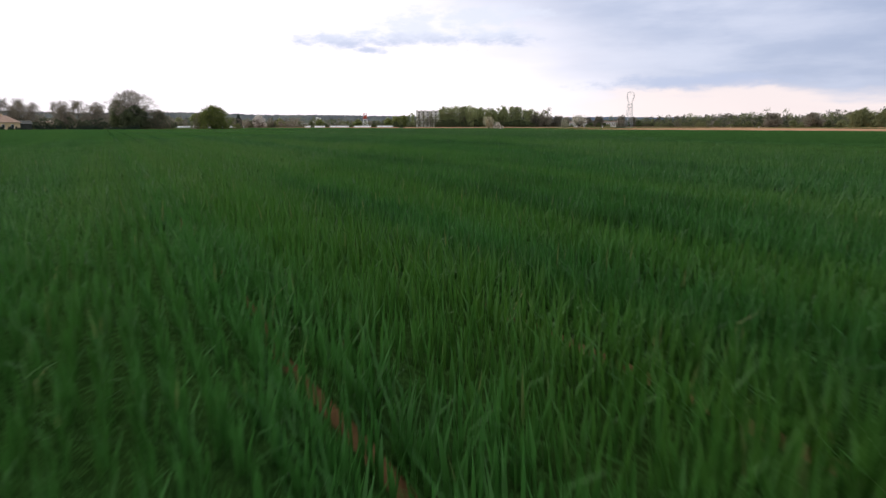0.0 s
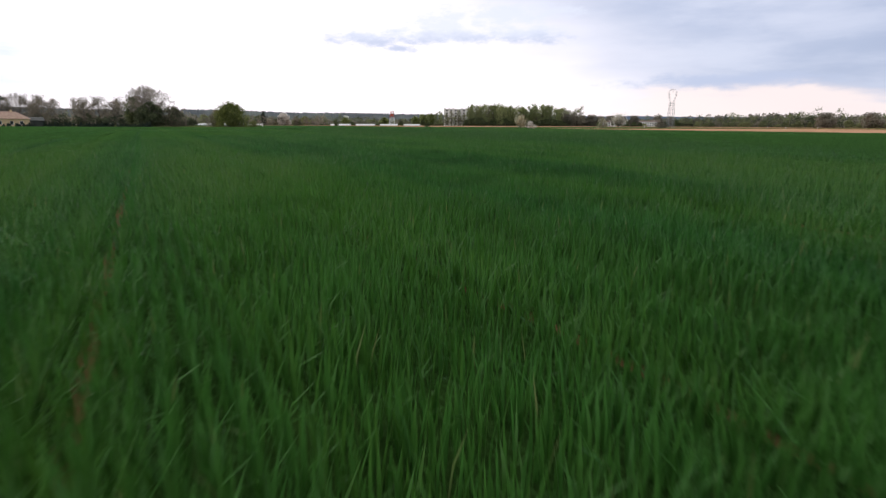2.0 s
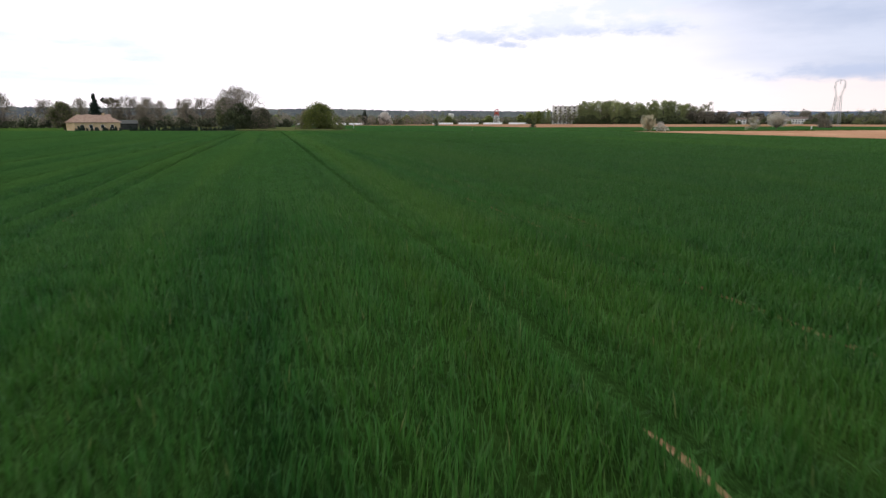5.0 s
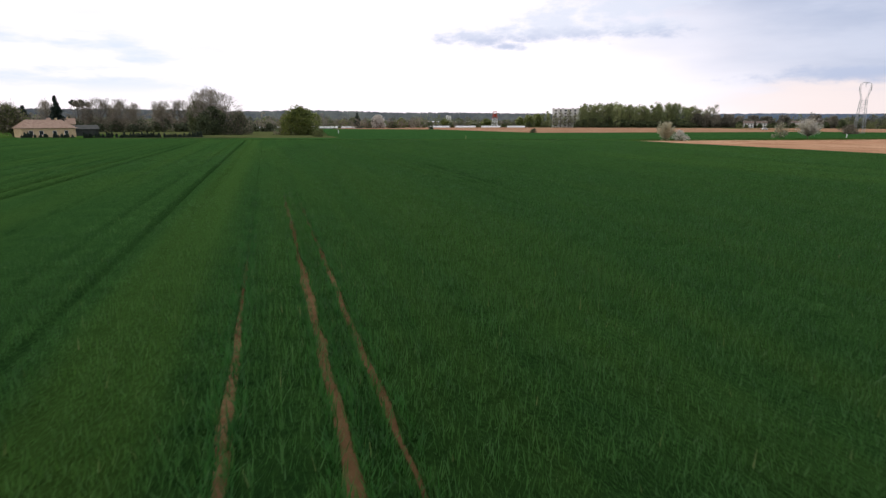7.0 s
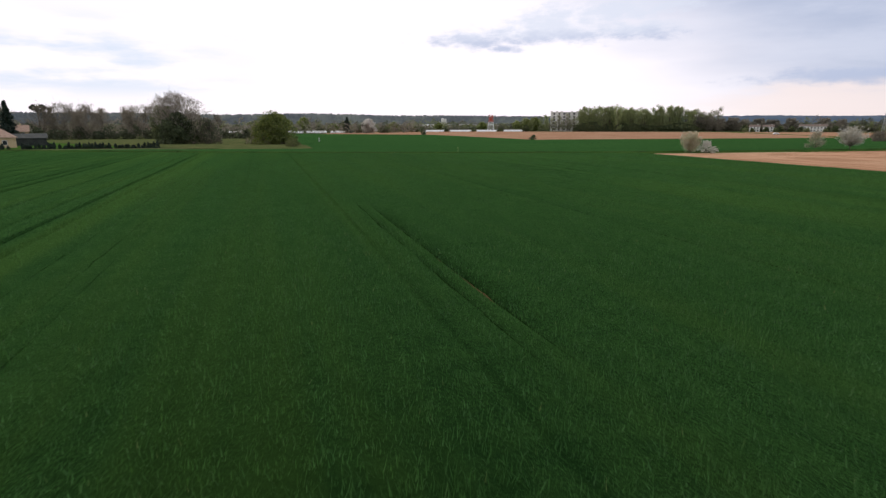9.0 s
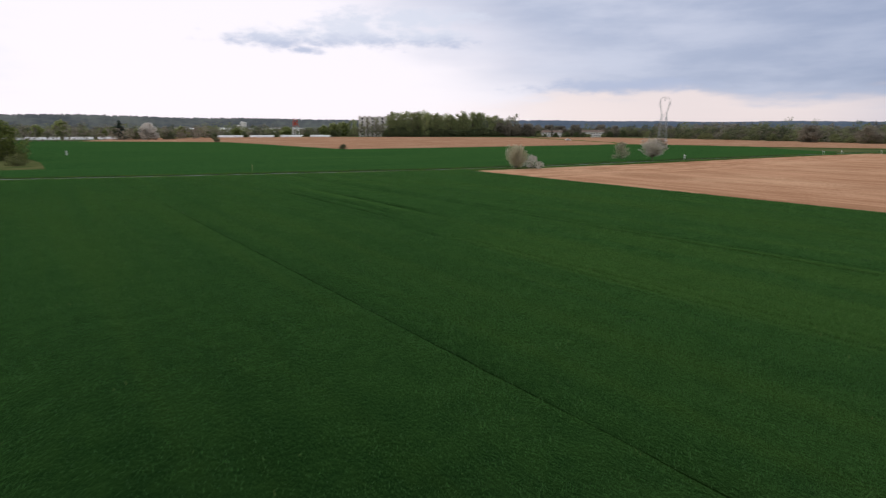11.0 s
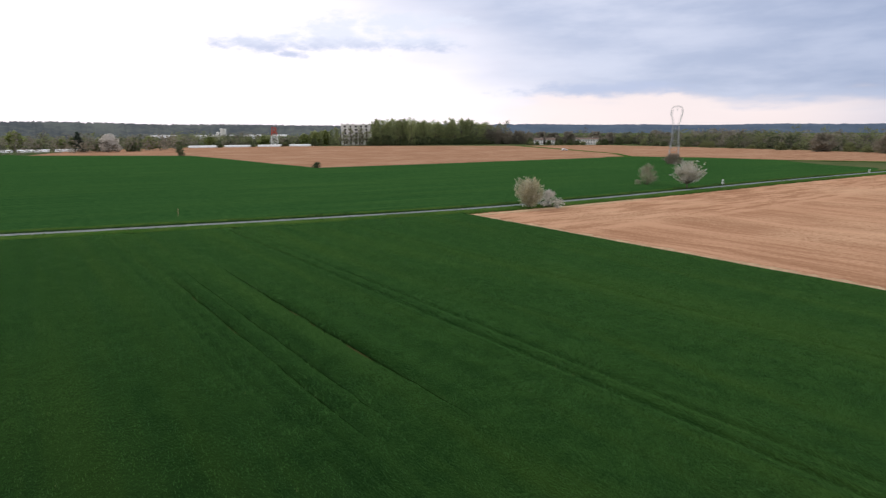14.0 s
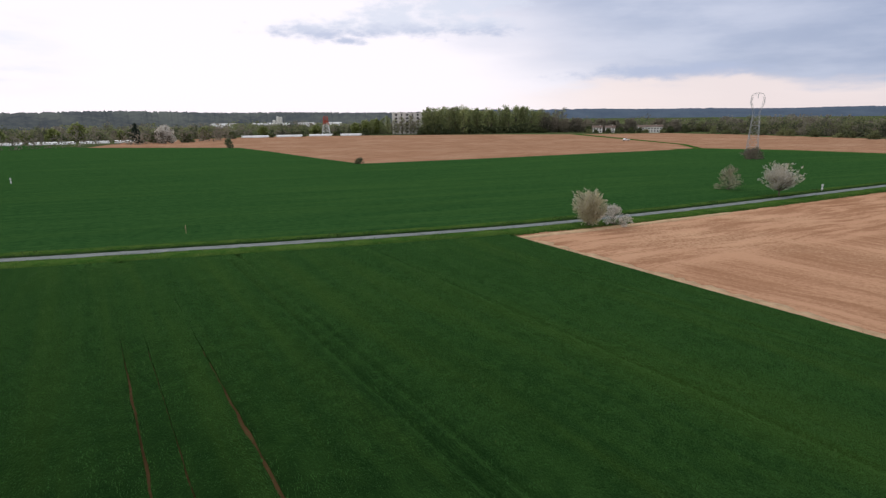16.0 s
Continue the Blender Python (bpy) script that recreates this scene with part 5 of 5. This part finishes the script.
# ---- small things ----
def car(m):
    root = thing("car", m, "small white car on the far farm track", "car")
    bm = bmesh.new()
    prof = [(-2.0, 0.35), (-2.0, 0.85), (-1.75, 0.95), (-1.2, 1.42), (0.35, 1.46), (0.95, 0.98), (1.85, 0.85), (2.0, 0.6), (2.0, 0.35)]
    a = [bm.verts.new((x, -0.82, z)) for x, z in prof]
    b = [bm.verts.new((x, 0.82, z)) for x, z in prof]
    bm.faces.new(a), bm.faces.new(b)
    for i in range(len(prof)):
        j = (i + 1) % len(prof)
        bm.faces.new((a[i], a[j], b[j], b[i]))
    bmesh.ops.recalc_face_normals(bm, faces=bm.faces)
    bmesh.ops.bevel(bm, geom=list(bm.edges), offset=0.06, segments=2, affect="EDGES")
    part("body", bm, WHITE_PAINT, root)
    for sy in (-1, 1):
        bm = bmesh.new()
        v = [bm.verts.new((x, sy * 0.835, z)) for x, z in ((-1.5, 0.98), (0.75, 0.98), (0.28, 1.38), (-1.1, 1.36))]
        bm.faces.new(v)
        ext = bmesh.ops.extrude_face_region(bm, geom=bm.faces[:])
        bmesh.ops.translate(bm, vec=(0, -sy * 0.03, 0), verts=[g for g in ext["geom"] if isinstance(g, bmesh.types.BMVert)])
        part("side_window", bm, PANE, root)
        for x in (-1.25, 1.25):
            bm = bmesh.new()
            bmesh.ops.create_cone(bm, cap_ends=True, segments=16, radius1=0.32, radius2=0.32, depth=0.2, matrix=pose(x, sy * 0.76, 0.32, 90, 0, 0))
            wheel = part("wheel", bm, RUBBER, root)
            bm = bmesh.new()
            bmesh.ops.create_cone(bm, cap_ends=True, segments=12, radius1=0.19, radius2=0.19, depth=0.22, matrix=pose(x, sy * 0.76, 0.32, 90, 0, 0))
            part("rim", bm, STEEL, wheel)
    return root


car(pose(122.8, 347, 0.10, 0, 0, 8))


def marker(m, label, h=1.3, plate=True, r=0.09, mat=None):
    root = thing("marker_post", m, label, "post")
    bm = bmesh.new()
    bmesh.ops.create_cone(bm, cap_ends=True, segments=10, radius1=r, radius2=r * 0.8, depth=h + 0.2, matrix=Matrix.Translation((0, 0, h / 2 - 0.1)))
    part("post", bm, mat or WHITE_PAINT, root)
    if plate:
        bm = bmesh.new()
        box(bm, (-0.20, -0.14, h * 0.70), (0.20, -0.09, h * 1.05), 0.015)
        part("plate", bm, WHITE_PAINT, root, "blank white plate")
        bm = bmesh.new()
        box(bm, (-0.20, -0.14, h * 0.15), (0.20, -0.09, h * 0.45), 0.015)
        part("plate", bm, WHITE_PAINT, root, "blank white plate")
    return root


marker(pose(82.2, 109.6, 0.1, 0, 0, -30), "white marker post with two plates on the verge")
marker(pose(-105.5, 140.5, 0.12, 0, 0, 30), "white marker post in the far wheat", 1.5)
for x, y in ((150, 139.6), (161, 144.2), (176, 143.5)):
    marker(pose(x, y, 0.05, 0, 0, -50), "short white roadside post at the junction", 1.1, False)
marker(pose(-32.3, 74.0, 0.12), "thin pale stake in the far verge", 1.2, False, 0.035, PALE)

# hedge of small conifers before the house
con = tree("young_conifer", at(-128, 76.5), "small dark green conifer in a garden row", "conifer", 61, 2.3, 0.62, 0.03, 26, 22, 0.17, NEEDLE, 0.34, "cone", "conifer row")
r3 = np.random.default_rng(8)
for k in range(1, 62):
    f = k / 61
    if r3.random() < 0.1:
        continue
    copy_thing(con, at(-128 - 48 * f, 76.5 - 26 * f + r3.normal(0, 0.2), r3.uniform(0, 360), r3.uniform(0.8, 1.1), r3.uniform(0.45, 0.95)))
spruce = tree("spruce_tree", at(-226, 108), "tall dark spruce behind the houses", "conifer", 62, 17, 3.6, 0.08, 90, 40, 0.42, NEEDLE, 1.2, "cone", "")
copy_thing(spruce, at(-240, 104, 40, 1.0, 0.75))
tree("cedar_tree", at(-268, 158), "dark cedar with flat level branches", "conifer", 63, 17.5, 5.2, 0.80, 16, 60, 0.42, NEEDLE, 1.0, "column", "", 0, 20)
bare = tree("bare_tree", at(-258, 162), "tall leafless tree with fine upright twigs", "tree", 64, 18, 6.5, 0.10, 80, 40, 0.9, TWIG_LEAF, 2.2, "column", "bare trees behind the houses", 0.9, 200, 0.06, True)
for x, y, s in ((-264, 156, 0.95), (-252, 170, 0.98), (-236, 184, 0.95), (-229, 190, 0.98), (-221, 196, 0.92), (-213, 202, 0.85), (-200, 206, 0.7), (-300, 120, 1.0), (-288, 96, 0.9), (-246, 174, 0.86), (-243, 158, 0.8), (-226, 172, 0.8), (-216, 184, 0.78), (-272, 142, 0.9), (-280, 128, 0.84), (-206, 192, 0.72)):
    copy_thing(bare, at(x, y, x * 7, s))
tree("garden_tree", at(-192, 60), "light green budding garden tree behind the cream house", "tree", 65, 10.5, 5.2, 0.2, 60, 90, 0.34, [GREEN_LEAF, TWIG_LEAF], 1.8, "round", "", 0.2, 120)
tree("blossom_tree", at(-182, 387), "white flowering tree at the field end", "tree", 66, 11.5, 6.5, 0.10, 60, 70, 0.45, BLOSSOM, 2.0, "bush", "", 0.1, 60)
tree("spruce_tree", at(-203, 390), "dark spruce at the field end", "conifer", 67, 14, 4.0, 0.05, 70, 40, 0.5, NEEDLE, 1.5, "cone")

# broad trees that stand out of the belt round the village
broad = tree("broad_tree", at(377, 149), "broad spring-green tree among the village houses", "tree", 81, 13.5, 9.0, 0.06, 60, 44, 0.8, FAR_GREEN, 3.0, "round", "village trees", 0.1, 60)
grey = tree("broad_tree", at(300, 144), "grey-brown budding tree among the village houses", "tree", 82, 10.5, 6.5, 0.05, 50, 40, 0.7, FAR_TWIG, 2.4, "round", "village trees", 0.1, 90, 0.4)
low = tree("village_bush", at(290, 170), "dark bush before the village houses", "shrub", 83, 4.2, 3.6, 0.02, 30, 40, 0.5, FAR_GREEN, 1.5, "bush", "village bushes")
r5 = np.random.default_rng(29)
for x, y, sc, sz in ((365, 157, 0.8, 0.75), (284, 196, 0.7, 0.80), (276, 208, 0.8, 0.85), (318, 240, 0.9, 0.95), (352, 148, 0.6, 0.6), (392, 118, 0.8, 0.7)):
    copy_thing(broad, at(x, y, r5.uniform(0, 360), sc, sz))
for x, y, sc, sz in ((317, 163, 0.7, 0.8), (327, 154, 0.9, 0.95), (334, 148, 1.0, 1.0), (342, 140, 0.8, 0.8), (283, 268, 1.0, 0.95), (270, 300, 1.1, 1.0), (372, 118, 0.9, 0.8), (300, 196, 0.7, 0.9)):
    copy_thing(grey, at(x, y, r5.uniform(0, 360), sc, sz))
for x, y, sc in ((297, 174, 0.7), (303, 171, 0.9), (311, 163, 0.8), (331, 139, 1.0), (340, 131, 1.0), (346, 127, 0.8), (286, 180, 1.0), (359, 117, 1.1), (279, 187, 0.8)):
    copy_thing(low, at(x, y, r5.uniform(0, 360), sc, sc * r5.uniform(0.7, 1.1)))
light = tree("broad_tree", at(-256, 412), "light green young-leaved tree behind the film tunnels", "tree", 84, 13.0, 5.6, 0.08, 54, 44, 0.75, [LIME_LEAF, POPLAR_LEAF], 2.4, "round", "light green trees", 0.2, 60)
for x, y, sc, sz in ((-272, 408, 0.85, 0.75), (-300, 392, 0.9, 0.7), (-322, 376, 0.8, 0.65), (-288, 402, 0.7, 0.6), (-180, 449, 0.8, 0.7), (-150, 506, 0.8, 0.65), (-62, 541, 1.0, 0.95), (-53, 543, 1.0, 1.05), (-72, 540, 0.9, 0.8), (-108, 528, 0.9, 0.7), (-236, 432, 0.8, 0.6)):
    copy_thing(light, at(x, y, r5.uniform(0, 360), sc, sz))
for x, y, sc, sz in ((112, 549, 1.1, 1.25), (121, 546, 1.0, 1.3), (130, 545, 1.1, 1.15), (140, 541, 1.2, 1.2), (150, 538, 1.1, 1.05), (162, 534, 1.1, 1.1), (173, 530, 1.2, 1.0), (186, 524, 1.1, 1.1), (210, 514, 1.2, 1.1), (222, 508, 1.0, 1.0)):
    copy_thing(grey, at(x, y, r5.uniform(0, 360), sc, sz))
for x, y, sc in ((144, 509, 0.8), (168, 503, 0.7), (190, 494, 0.8), (203, 489, 0.7)):
    copy_thing(low, at(x, y, r5.uniform(0, 360), sc, sc * r5.uniform(0.7, 1.0)))
# pale film houses at the foot of the ridge
for x, y, rz, ln in ((-395, 1077, 20, 46), (-334, 1098, 17, 30), (-300, 1108, 15, 44), (-246, 1120, 12, 36), (-196, 1131, 10, 30)):
    greenhouse(pose(x, y, 0, 0, 0, rz), ln, 16.0, 8.0)
